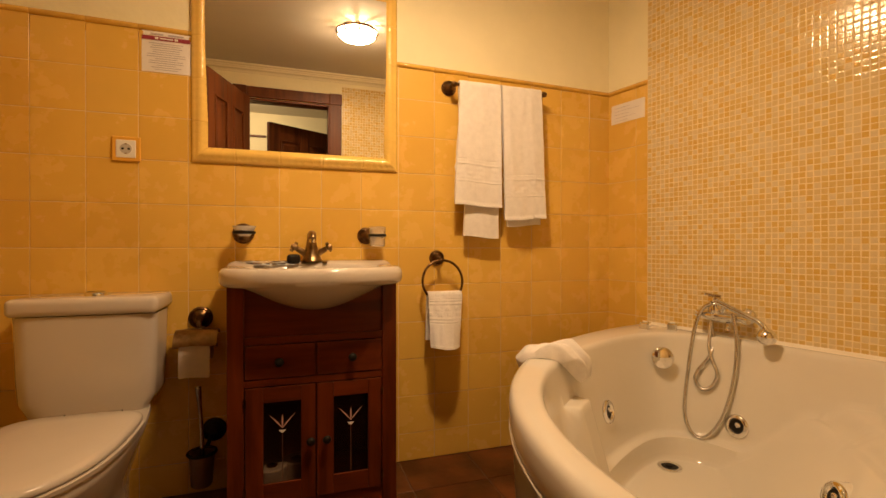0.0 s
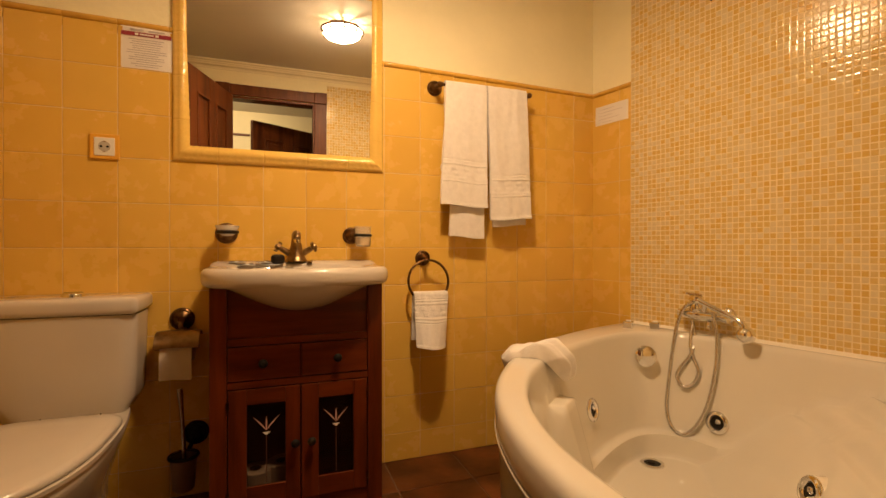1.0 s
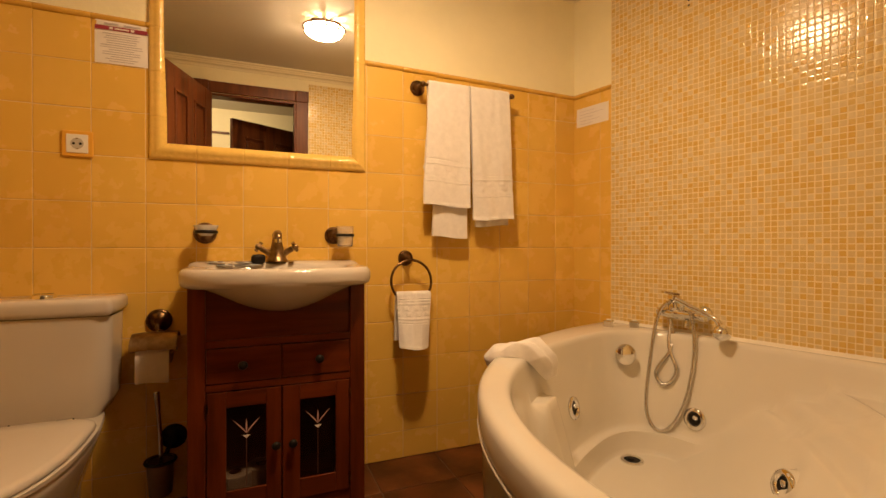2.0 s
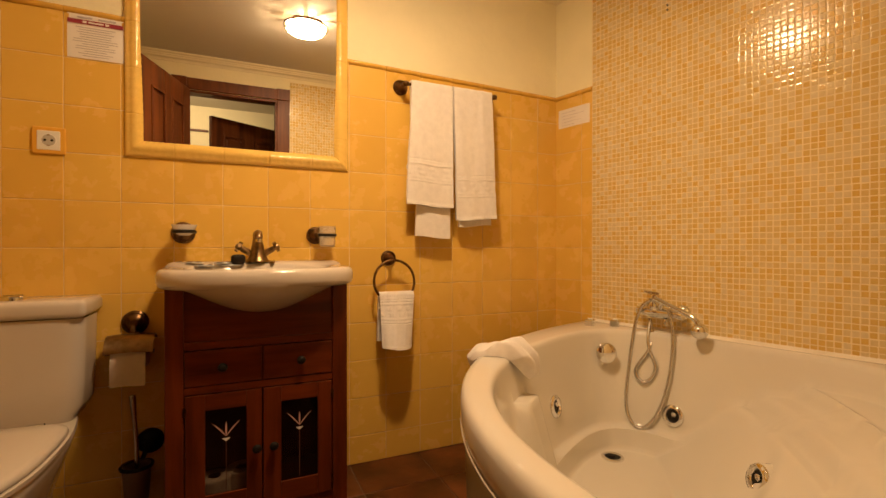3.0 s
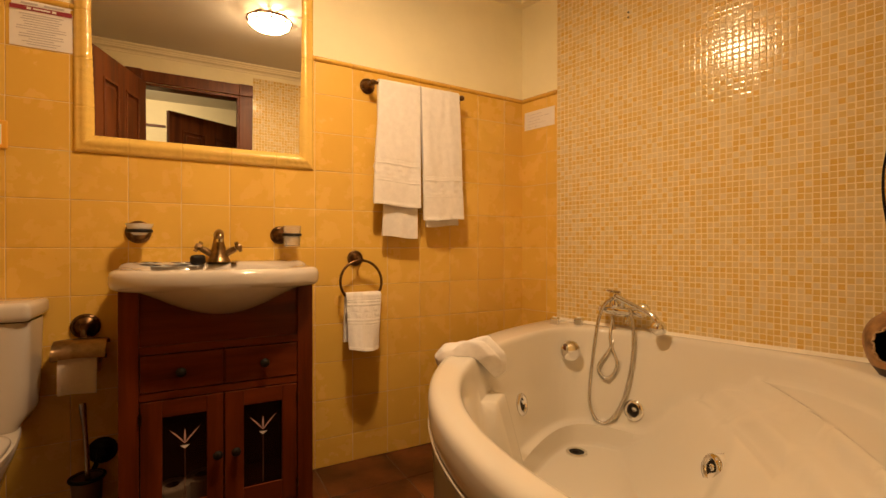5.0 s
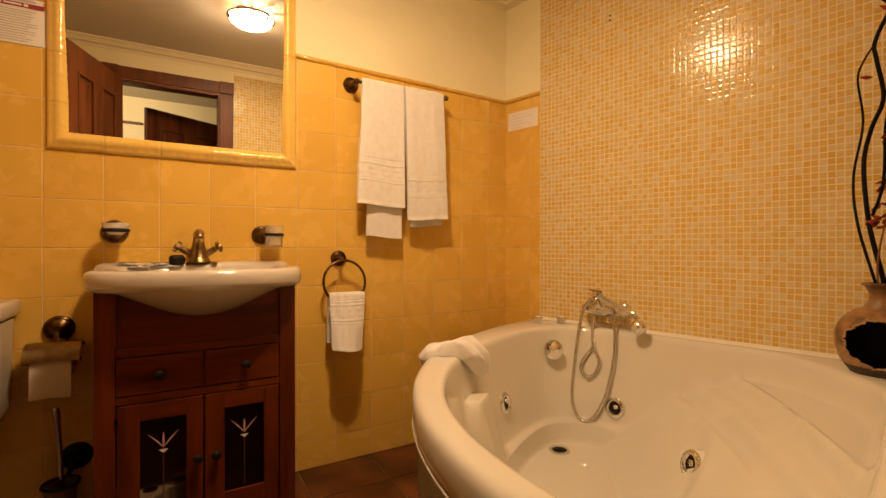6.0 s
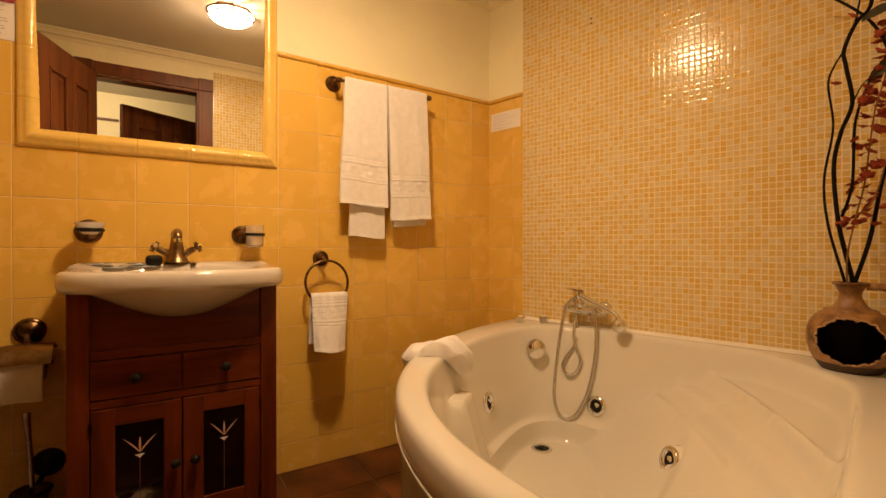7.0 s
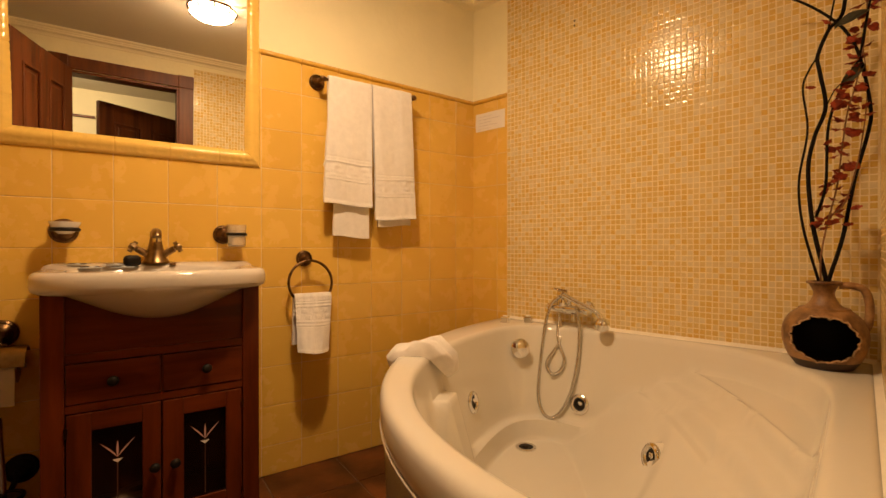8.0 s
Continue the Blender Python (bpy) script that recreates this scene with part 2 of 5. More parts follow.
floor = tagged(part("floor", box(XW - 0.1, 2.1, -2.2, YN + 0.1, -0.1, -0.004), M_FGROUT), "rust-brown glazed terracotta tile floor", "floor", kind="structure")


def cornice(a, b, inward, name, drop=0.0):
    """A stepped plaster moulding under the ceiling, with a flat band below it."""
    prof = [(0, ZCOR - drop), (0.006, ZCOR - drop), (0.010, ZCOR + 0.004 - 0.4 * drop), (0.014, ZCOR + 0.004 - 0.36 * drop), (0.016, ZCOR + 0.004), (0.036, ZCOR + 0.007), (0.041, ZCOR + 0.010), (0.043, ZCOR + 0.018), (0.050, ZCOR + 0.021), (0.052, ZCOR + 0.028), (0.062, ZCOR + 0.031), (0.066, ZCOR + 0.036), (0.066, ZC - 0.001), (0, ZC - 0.001)]
    a, b, inward = Vector(a), Vector(b), Vector(inward).normalized()
    bm = bmesh.new()
    rows = [[bm.verts.new((p.x + inward.x * d, p.y + inward.y * d, z)) for d, z in prof] for p in (a, b)]
    for k in range(len(prof)):
        j = (k + 1) % len(prof)
        bm.faces.new((rows[0][k], rows[0][j], rows[1][j], rows[1][k]))
    bm.faces.new(rows[0])
    bm.faces.new(rows[1])
    bmesh.ops.recalc_face_normals(bm, faces=list(bm.faces))
    return tagged(part(name, bm, M_CORNICE), "cream stepped plaster cornice", "cornice", kind="structure")


cornice((XW, YN), (NE.x + 0.02, YN), (0, -1), "trim_1")
cornice(NE - 0.0 * DE, SE, -NORMAL_E, "trim_2")
cornice(SE, K1, -NORMAL_F, "trim_3", 0.012)
cornice((XW, YD), (K2.x, YD), (0, 1), "trim_4", 0.012)
cornice((XW, YD), (XW, YN), (1, 0), "trim_5")

# hall behind the camera
bm = box(-1.6, 1.6, -1.62, -1.5, 0, ZC)
wall_hall = tagged(part("wall_hall", bm, M_PLASTER), "cream plastered wall of the hall", "wall", kind="structure")
tagged(part("wall_hall_left", box(-1.14, XW, -1.5, YD - THICK, 0, ZC), M_PLASTER), "cream end wall of the hall", "wall", kind="structure")
tagged(part("wall_hall_right", box(1.6, 1.72, -1.6, 0.1, 0, ZC), M_PLASTER), "cream end wall of the hall", "wall", kind="structure")

# ---- mirror in its ceramic frame ----
def mirror():
    x0, x1, z0, z1, w = -0.359, 0.432, 1.253, 2.020, 0.058
    t = thing("wall_mirror", "tall wall mirror framed in glossy ochre ceramic moulding", "mirror", (0.0365, YN, z0))
    x0, x1, z1 = x0 - 0.0365, x1 - 0.0365, z1 - z0
    d = 0.0160 * (z1 - 2 * w) / 0.76
    bm = bmesh.new()
    v = [bm.verts.new(p) for p in ((x0 + w - 0.008, -0.016, w - 0.008), (x1 - w + 0.008, -0.016, w - 0.008), (x1 - w + 0.008, -0.016 - d, z1 - w + 0.008), (x0 + w - 0.008, -0.016 - d, z1 - w + 0.008))]
    bm.faces.new(v)
    b = [bm.verts.new((p.co.x, -0.006, p.co.z)) for p in v]
    bm.faces.new(list(reversed(b)))
    for i in range(4):
        bm.faces.new((v[i], b[i], b[(i + 1) % 4], v[(i + 1) % 4]))
    bmesh.ops.recalc_face_normals(bm, faces=list(bm.faces))
    part("mirror_glass", bm, M_MIRROR, t, "silvered mirror glass")
    # moulding pieces: (across, proud)
    prof = [(0.0, 0.0), (0.0, 0.012), (0.005, 0.019), (0.012, 0.023), (0.017, 0.0235), (0.023, 0.029), (0.032, 0.033), (0.042, 0.031), (0.050, 0.024), (0.058, 0.018), (0.058, 0.0)]

    def stick(length, mitre0, mitre1):
        bm = bmesh.new()
        n = 44
        rows = []
        for i in range(n + 1):
            row = []
            for a, p in prof:
                l0, l1 = (a if mitre0 else 0.0004), length - (a if mitre1 else 0.0004)
                f = i / n
                wob = 0.0004 * math.sin(2 * math.pi * f * length / 0.030 + 3 * length) * (p > 0.015)
                row.append(bm.verts.new((l0 + (l1 - l0) * f, -(p + wob - 0.0010 * (i in (0, n)) * (p > 0.015)), a)))
            rows.append(row)
        for r0, r1 in zip(rows, rows[1:]):
            for k in range(len(prof) - 1):
                bm.faces.new((r0[k], r0[k + 1], r1[k + 1], r1[k]))
        bmesh.ops.recalc_face_normals(bm, faces=list(bm.faces))
        return bm

    W, Hh = x1 - x0, z1
    cuts_x = [0.0, 0.155, 0.317, 0.479, 0.641, W]
    cuts_z = [0.0, 0.130, 0.292, 0.454, 0.616, Hh]
    for k in range(5):
        for cuts, place in ((cuts_x, pose(x0 + cuts_x[k], 0, 0)),
                            (cuts_x, pose(x0 + W - cuts_x[k], 0, Hh, 0, 180, 0)),
                            (cuts_z, pose(x0, 0, Hh - cuts_z[k], 0, 90, 0)),
                            (cuts_z, pose(x0 + W, 0, cuts_z[k], 0, -90, 0))):
            ob = part("frame_moulding", stick(cuts[k + 1] - cuts[k], k == 0, k == 4), M_FRAME, t, smooth=True)
            ob.matrix_basis = place
    return t


mirror()


# ---- corner bath ----
def super_r(c, th, A, B, n):
    lo, hi = 0.0, 3.0
    for _ in range(40):
        m = (lo + hi) / 2
        a, b = c[0] + m * math.cos(th), c[1] + m * math.sin(th)
        inside = max(a, 0) ** n / A ** n + max(b, 0) ** n / B ** n < 1
        lo, hi = (m, hi) if inside else (lo, m)
    return lo


BATH_C = (0.70, 0.62)
RIM = 0.578


def bath_out(th):
    R = super_r(BATH_C, th, 1.389, 1.4635, 2.35)
    ca, sa = math.cos(th), math.sin(th)
    if ca < 0:
        R = min(R, BATH_C[0] / -ca)
    if sa < 0:
        R = min(R, BATH_C[1] / -sa)
    return R


def bath_in(th):
    ca, sa = math.cos(th), math.sin(th)
    L = [super_r(BATH_C, th, 1.225, 1.380, 2.6)]
    if ca < -1e-3:
        L.append((BATH_C[0] - 0.09) / -ca)
    if sa < -1e-3:
        L.append((BATH_C[1] - 0.062) / -sa)
    if ca + sa < -1e-3:
        L.append((BATH_C[0] + BATH_C[1] - 0.42) / -(ca + sa))
    if ca - sa > 0.1:
        L.append((1.03 - BATH_C[0] + BATH_C[1]) / (ca - sa))
    return sum(r ** -14 for r in L) ** (-1 / 14)


def smax(a, b, k):
    h = max(k - abs(a - b), 0) / k
    return max(a, b) + h * h * k * 0.25


def well_floor(a, b):
    dist = ((max(a, 0.001) / 0.50) ** 0.8 + (max(b, 0.001) / 0.85) ** 0.8 - 1.17) / 1.90
    # corner shelf, then the seat, then the sloping backrest
    f = (dist - 0.17) / 0.25
    z = 0.474 + 0.10 * max(0.0, -dist) - 0.036 * smoothstep(0.0, 0.035, dist) - 0.012 * min(1.0, max(0.0, (dist - 0.02) / 0.07))
    z += 0.010 * math.exp(-((dist + 0.004) / 0.012) ** 2) - 0.052 * smoothstep(0.088, 0.142, dist)
    z -= 0.244 * (0.32 * smoothstep(0, 1, f) + 0.68 * min(1.0, max(0.0, f)))
    return z - 0.016 * smoothstep(0.41, 0.355, math.hypot(a - 0.86, b - 0.50))


def arm(th):
    """How much of the moulded arm-rest there is in this direction."""
    return smoothstep(0.30, 0.42, th) * smoothstep(0.82, 0.68, th)


def well_z(th, e, a, b):
    z = RIM - 0.030 - max(0.0, e) * 4.4
    k = arm(th)
    if k > 0:
        step = RIM - 0.130 - 3.6 * max(0.0, e - 0.075)
        z = z + k * max(0.0, min(step, RIM - 0.03) - z) if e > 0.02 else z
    # a narrow ledge runs round the foot of the well
    ledge = 0.206 - 0.35 * max(0.0, e - 0.076) - 5.0 * max(0.0, e - 0.112)
    z = smax(z, min(ledge, 0.206), 0.012)
    low = smoothstep(0.30, 0.42, well_floor(a, b))
    return smax(well_floor(a, b), z, 0.040 + 0.020 * low)


def bath():
    t = thing("corner_bath", "white acrylic corner whirlpool bath with chrome jets", "bathtub", (SE.x - 0.010, SE.y + 0.008, 0), 103.0)
    N = 280
    bm = bmesh.new()
    ths = [2 * math.pi * i / N for i in range(N)]
    rows = []
    wall_side = [bath_out(th) < super_r(BATH_C, th, 1.389, 1.4635, 2.35) - 1e-4 for th in ths]

    def ring(fr, fz):
        rows.append([bm.verts.new((BATH_C[0] + fr(th) * math.cos(th), BATH_C[1] + fr(th) * math.sin(th), fz(th, fr(th)))) for th in ths])

    for d, z in ((0.040, 0.492), (0.006, 0.494), (0.001, 0.502), (0.0, 0.520), (0.0, 0.550), (0.004, 0.564), (0.013, 0.574), (0.030, RIM)):
        ring(lambda th, d=d: bath_out(th) - d, lambda th, r, z=z: z)
    for f in (0.5,):
        ring(lambda th: 0.5 * (bath_out(th) - 0.03) + 0.5 * (bath_in(th) + 0.024), lambda th, r: RIM)
    for d, z in ((0.024, RIM), (0.012, RIM - 0.003), (0.004, RIM - 0.010), (0.0, RIM - 0.022)):
        ring(lambda th, d=d: bath_in(th) + d, lambda th, r, z=z: z)
    steps = [0.006, 0.014, 0.024, 0.036, 0.05, 0.062, 0.070, 0.076, 0.082, 0.090, 0.098, 0.106, 0.112, 0.118, 0.124, 0.130, 0.138, 0.148, 0.165, 0.185, 0.21, 0.24]
    for e in steps:
        ring(lambda th, e=e: bath_in(th) - e, lambda th, r, e=e: well_z(th, e, BATH_C[0] + r * math.cos(th), BATH_C[1] + r * math.sin(th)))
    for f in [1 - k / 90 for k in range(1, 86)] + [0.04]:
        ring(lambda th, f=f: (bath_in(th) - 0.24) * f, lambda th, r, f=f: well_z(th, bath_in(th) - r, BATH_C[0] + r * math.cos(th), BATH_C[1] + r * math.sin(th)))
    for A, B in zip(rows, rows[1:]):
        for i in range(N):
            j = (i + 1) % N
            bm.faces.new((A[i], A[j], B[j], B[i]))
    bm.faces.new(rows[-1])
    bmesh.ops.recalc_face_normals(bm, faces=list(bm.faces))
    part("shell", bm, M_ACRYLIC, t, smooth=True)
    # apron panel under the lip, along the free side
    bm = bmesh.new()
    cols = []
    for i in range(97):
        th = math.radians(-24 + i * 1.53)
        r = bath_out(th)
        cols.append([bm.verts.new((BATH_C[0] + (r - d) * math.cos(th), BATH_C[1] + (r - d) * math.sin(th), z))
                     for d, z in ((0.045, 0.0), (0.045, 0.05), (0.022, 0.07), (0.016, 0.30), (0.010, 0.470), (0.014, 0.486), (0.040, 0.488))])
    for A, B in zip(cols, cols[1:]):
        for k in range(len(A) - 1):
            bm.faces.new((A[k], B[k], B[k + 1], A[k + 1]))
    bmesh.ops.solidify(bm, geom=list(bm.faces), thickness=0.006)
    bmesh.ops.recalc_face_normals(bm, faces=list(bm.faces))
    part("apron", bm, M_ACRYLIC, t, smooth=True)
    # white bead between lip and apron
    pts = []
    for i in range(40):
        th = math.radians(-22 + i * 3.65)
        r = bath_out(th) - 0.003
        pts.append((BATH_C[0] + r * math.cos(th), BATH_C[1] + r * math.sin(th), 0.489))
    part("bead", tube(pts, 0.0035, 8, n=3), M_CERAMIC, t, "white rubber bead", smooth=True)

    def on_wall(th, z):
        """The place on the well's side in a direction at a height, and its inward normal."""
        e = 0.0
        while e < 0.5:
            r = bath_in(th) - e
            if well_z(th, e, BATH_C[0] + r * math.cos(th), BATH_C[1] + r * math.sin(th)) <= z:
                break
            e += 0.002
        r = bath_in(th) - e
        p = Vector((BATH_C[0] + r * math.cos(th), BATH_C[1] + r * math.sin(th), z))

        def S(dth, de):
            rr, tt = r - de, th + dth
            return Vector((BATH_C[0] + rr * math.cos(tt), BATH_C[1] + rr * math.sin(tt), well_z(tt, bath_in(tt) - rr, BATH_C[0] + rr * math.cos(tt), BATH_C[1] + rr * math.sin(tt))))
        n = (S(0.01, 0) - S(-0.01, 0)).cross(S(0, 0.006) - S(0, -0.006)).normalized()
        if n.x * math.cos(th) + n.y * math.sin(th) > 0:
            n = -n
        return p, n

    def jet(th, z, size=0.042, face=None):
        p, n = on_wall(th, z)
        if face:
            n = Vector(face).normalized()
            p = p + 0.005 * n
        m = Matrix.Translation(p) @ n.to_track_quat("Z", "Y").to_matrix().to_4x4()
        j = part("jet", lathe([(size * 0.97, -0.003), (size, 0.004), (size * 0.93, 0.008), (size * 0.66, 0.010), (size * 0.56, 0.005), (size * 0.50, -0.002)], 32, m), M_CHROME, t, "chrome whirlpool jet", smooth=True)
        part("jet_boss", lathe([(size * 1.30, -0.045), (size * 1.10, -0.016), (size * 1.03, -0.001), (size * 0.94, 0.001)], 32, m), M_ACRYLIC, j, "white moulded boss", smooth=True)
        part("jet_mouth", lathe([(size * 0.55, 0.0030), (size * 0.36, 0.0010), (0, 0.0010)], 24, m), M_BLACK, j, "dark jet mouth", smooth=True)
        part("nozzle", lathe([(size * 0.22, 0.002), (size * 0.22, 0.009), (size * 0.15, 0.011), (size * 0.10, 0.006), (0, 0.006)], 20, m @ pose(size * 0.1, size * 0.16, 0, 14, 8, 0)), M_CHROME, j, smooth=True)
        return j

    for th, z, *face in BATH_JETS:
        jet(th, z, face=face)
    # drain
    a, b = BATH_DRAIN
    m = pose(a, b, well_floor(a, b) + 0.004)
    dr = part("drain", lathe([(0.042, -0.004), (0.042, 0.001), (0.037, 0.004), (0.030, 0.002), (0.0280, -0.003)], 32, m), M_CHROME, t, "chrome drain", smooth=True)
    part("drain_hole", lathe([(0.0290, 0.0), (0, 0.0)], 24, m), M_BLACK, dr)
    part("drain_plug", lathe([(0, 0.006), (0.012, 0.005), (0.014, 0.001)], 20, m @ pose(0.004, 0, 0)), M_BLACK, dr, "dark drain plug", smooth=True)
    # overflow knob
    p, n = on_wall(*BATH_KNOB)
    n = Vector((-0.70, 0.70, 0.14)).normalized()
    p = p + 0.010 * n
    m = Matrix.Translation(p) @ n.to_track_quat("Z", "Y").to_matrix().to_4x4()
    part("overflow_knob", lathe([(0.030, -0.030), (0.030, 0.012), (0.040, 0.015), (0.043, 0.028), (0.040, 0.032), (0, 0.033)], 36, m), M_CHROME, t, "round chrome overflow knob", smooth=True)
    # small controls on the deck
    for a, b in BATH_CONTROLS:
        c = part("control_button", box(-0.020, 0.020, -0.020, 0.020, 0, 0.034, 0.005, 3), M_CHROME, t, "small chrome control", smooth=False)
        c.matrix_basis = pose(a, b, RIM - 0.001, 0, 0, 20)
        part("button_cap", lathe([(0.010, 0.0), (0.010, 0.003), (0.007, 0.004), (0, 0.004)], 20), M_SOCKET, c, "pale button cap").matrix_basis = pose(0, 0, 0.0335)
    return t


BATH_JETS = ((-1.17, 0.272), (-0.13, 0.339), (-2.51, 0.294, 0.60, 0.75, 0.31), (2.3, 0.30))
BATH_DRAIN = (1.045, 0.325)
BATH_KNOB = (-0.74, 0.482)
BATH_CONTROLS = ((1.262, 0.160), (1.184, 0.086))
bath()


# ---- vanity unit ----
VX = 0.0785


def vanity():
    t = thing("vanity_cabinet", "cherry-stained wooden washbasin cabinet with glazed doors", "cabinet", (VX, 1.60, 0))
    hw = 0.2765
    D = YN - 1.60 - 0.012
    for s in (-1, 1):
        x = s * (hw - 0.0255)
        part("post", box(x - 0.0255, x + 0.0255, 0, 0.05, 0, 0.803, 0.003), M_WOOD, t)
        part("rear_post", box(x - 0.0255, x + 0.0255, D - 0.05, D, 0, 0.803, 0.003), M_WOOD, t)
        part("side_panel", box(s * (hw - 0.008) - 0.006, s * (hw - 0.008) + 0.006, 0.05, D - 0.05, 0.06, 0.80, 0.001), M_WOOD, t)
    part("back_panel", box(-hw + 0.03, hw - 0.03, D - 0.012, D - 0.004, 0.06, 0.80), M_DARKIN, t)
    part("bottom_board", box(-hw + 0.012, hw - 0.012, 0.02, D - 0.012, 0.070, 0.086), M_WOODH, t)
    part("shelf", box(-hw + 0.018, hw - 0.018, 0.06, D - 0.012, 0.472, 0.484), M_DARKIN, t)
    hi = hw - 0.051
    part("upper_panel", box(-hi, hi, 0.012, 0.026, 0.634, 0.802), M_WOODH, t)
    part("rail", box(-hi, hi, 0.004, 0.05, 0.612, 0.636, 0.002), M_WOODH, t)
    part("rail", box(-hi, hi, 0.004, 0.05, 0.474, 0.497, 0.002), M_WOODH, t)
    # arched bottom rail
    bm = bmesh.new()
    n = 24
    P = [(-hi, 0.088), (-hi, 0.035)] + [(-hi + 2 * hi * k / n, 0.035 + 0.03 * math.sin(math.pi * k / n) ** 0.6) for k in range(1, n)] + [(hi, 0.035), (hi, 0.088)]
    f = bm.faces.new([bm.verts.new((x, 0.006, z)) for x, z in P])
    ex = bmesh.ops.extrude_face_region(bm, geom=[f])
    bmesh.ops.translate(bm, vec=(0, 0.022, 0), verts=[v for v in ex["geom"] if isinstance(v, bmesh.types.BMVert)])
    bmesh.ops.recalc_face_normals(bm, faces=list(bm.faces))
    part("plinth_rail", bm, M_WOODH, t)

    def knob_on(parent, x, z):
        part("knob", lathe([(0.006, 0), (0.006, 0.010), (0.012, 0.014), (0.0145, 0.020), (0.012, 0.026), (0.006, 0.029), (0, 0.029)], 20, pose(x, 0.0, z, 90, 0, 0)), M_BLACK, parent, "round black knob", smooth=True)

    for x0, x1 in ((-hi + 0.002, -0.003), (0.003, hi - 0.002)):
        d = part("drawer", box(x0, x1, 0.001, 0.022, 0.500, 0.609, 0.0025), M_WOODH, t)
        knob_on(d, (x0 + x1) / 2 - (0.004 if x0 < 0 else -0.006), 0.556)
    part("drawer_divider", box(-0.0028, 0.0028, 0.006, 0.04, 0.497, 0.612), M_WOOD, t)
    for s, x0, x1, g0, g1 in ((-1, -hi + 0.003, -0.002, -0.1675, -0.0485), (1, 0.002, hi - 0.003, 0.0575, 0.1755)):
        z0, z1, q0, q1 = 0.090, 0.471, 0.150, 0.421
        d = part("door", box(x0, g0, 0.0, 0.020, z0, z1, 0.002), M_WOOD, t)
        part("stile", box(g1, x1, 0.0, 0.020, z0, z1, 0.002), M_WOOD, d)
        part("door_rail", box(g0, g1, 0.0005, 0.0195, z0, q0, 0.0015), M_WOODH, d)
        part("door_rail", box(g0, g1, 0.0005, 0.0195, q1, z1, 0.0015), M_WOODH, d)
        part("glazing_bead", box(g0, g1, -0.0005, 0.006, q0 - 0.002, q0 + 0.004, 0.001), M_WOODH, d)
        pane = part("pane", box(g0 - 0.004, g1 + 0.004, 0.009, 0.013, q0 - 0.004, q1 + 0.004), M_GLASS, d, "clear glass pane with a painted flower")
        pane.visible_shadow = False
        knob_on(d, -0.018 if s < 0 else 0.034, 0.284)
        # painted flower: three petals, a small cup and a stem
        cx, cz = (g0 + g1) / 2, 0.322
        bm = bmesh.new()
        for ang, ln, bend in ((0, 0.046, 0.0), (34, 0.056, 0.009), (-34, 0.056, -0.009)):
            pts = []
            for k in range(9):
                f = k / 8
                w = 0.0024 * math.sin(math.pi * min(1, f * 1.02)) ** 0.8 + 0.0004
                c = Vector((math.sin(radians(ang)) * ln * f + bend * f * f, math.cos(radians(ang)) * ln * f))
                pts.append((c, w))
            L = [bm.verts.new((cx + c.x - w, 0.0084, cz + 0.008 + c.y)) for c, w in pts]
            R = [bm.verts.new((cx + c.x + w, 0.0084, cz + 0.008 + c.y)) for c, w in pts]
            for k in range(8):
                bm.faces.new((L[k], R[k], R[k + 1], L[k + 1]))
        part("painted_petals", bm, M_PETAL, pane, "pink painted petals")
        bm = bmesh.new()
        bm.faces.new([bm.verts.new(p) for p in ((cx - 0.013, 0.0084, cz + 0.003), (cx, 0.0084, cz - 0.008), (cx + 0.013, 0.0084, cz + 0.003))])
        part("painted_cup", bm, M_PAPER, pane, "white painted flower cup")
        part("painted_stem", box(cx - 0.0013, cx + 0.0013, 0.0080, 0.0084, q0 + 0.01, cz - 0.008), M_STEM, pane, "brown painted stem")
        for z in (0.135, 0.425):
            part("hinge", lathe([(0.0045, -0.014), (0.0045, 0.014)], 10, pose(x0 - 0.001 if s < 0 else x1 + 0.001, -0.002, z)), M_BRONZE, d, "small dark hinge", smooth=True)
    return t


M_PETAL = material("pink_paint", (0.55, 0.33, 0.27), 0.5, vary=0.1)
M_STEM = material("brown_paint", (0.09, 0.035, 0.018), 0.5, vary=0.1)
vanity()


def rolls_inside():
    for x, y, z, h in ((-0.065, 1.672, 0.0865, 0.098), (0.018, 1.700, 0.0865, 0.100)):
        r = thing("toilet_roll", "spare white toilet roll standing inside the cabinet", "toilet roll", (x, y, z), group="spare toilet rolls")
        part("roll", lathe([(0.021, 0), (0.048, 0), (0.051, 0.004), (0.051, h - 0.004), (0.048, h), (0.021, h), (0.021, 0)], 32), M_TOILETP, r, smooth=False)
        part("core", lathe([(0.020, 0.001), (0.020, h - 0.001), (0.0185, h - 0.001), (0.0185, 0.001)], 24), M_STEM, r, "brown card core")


rolls_inside()


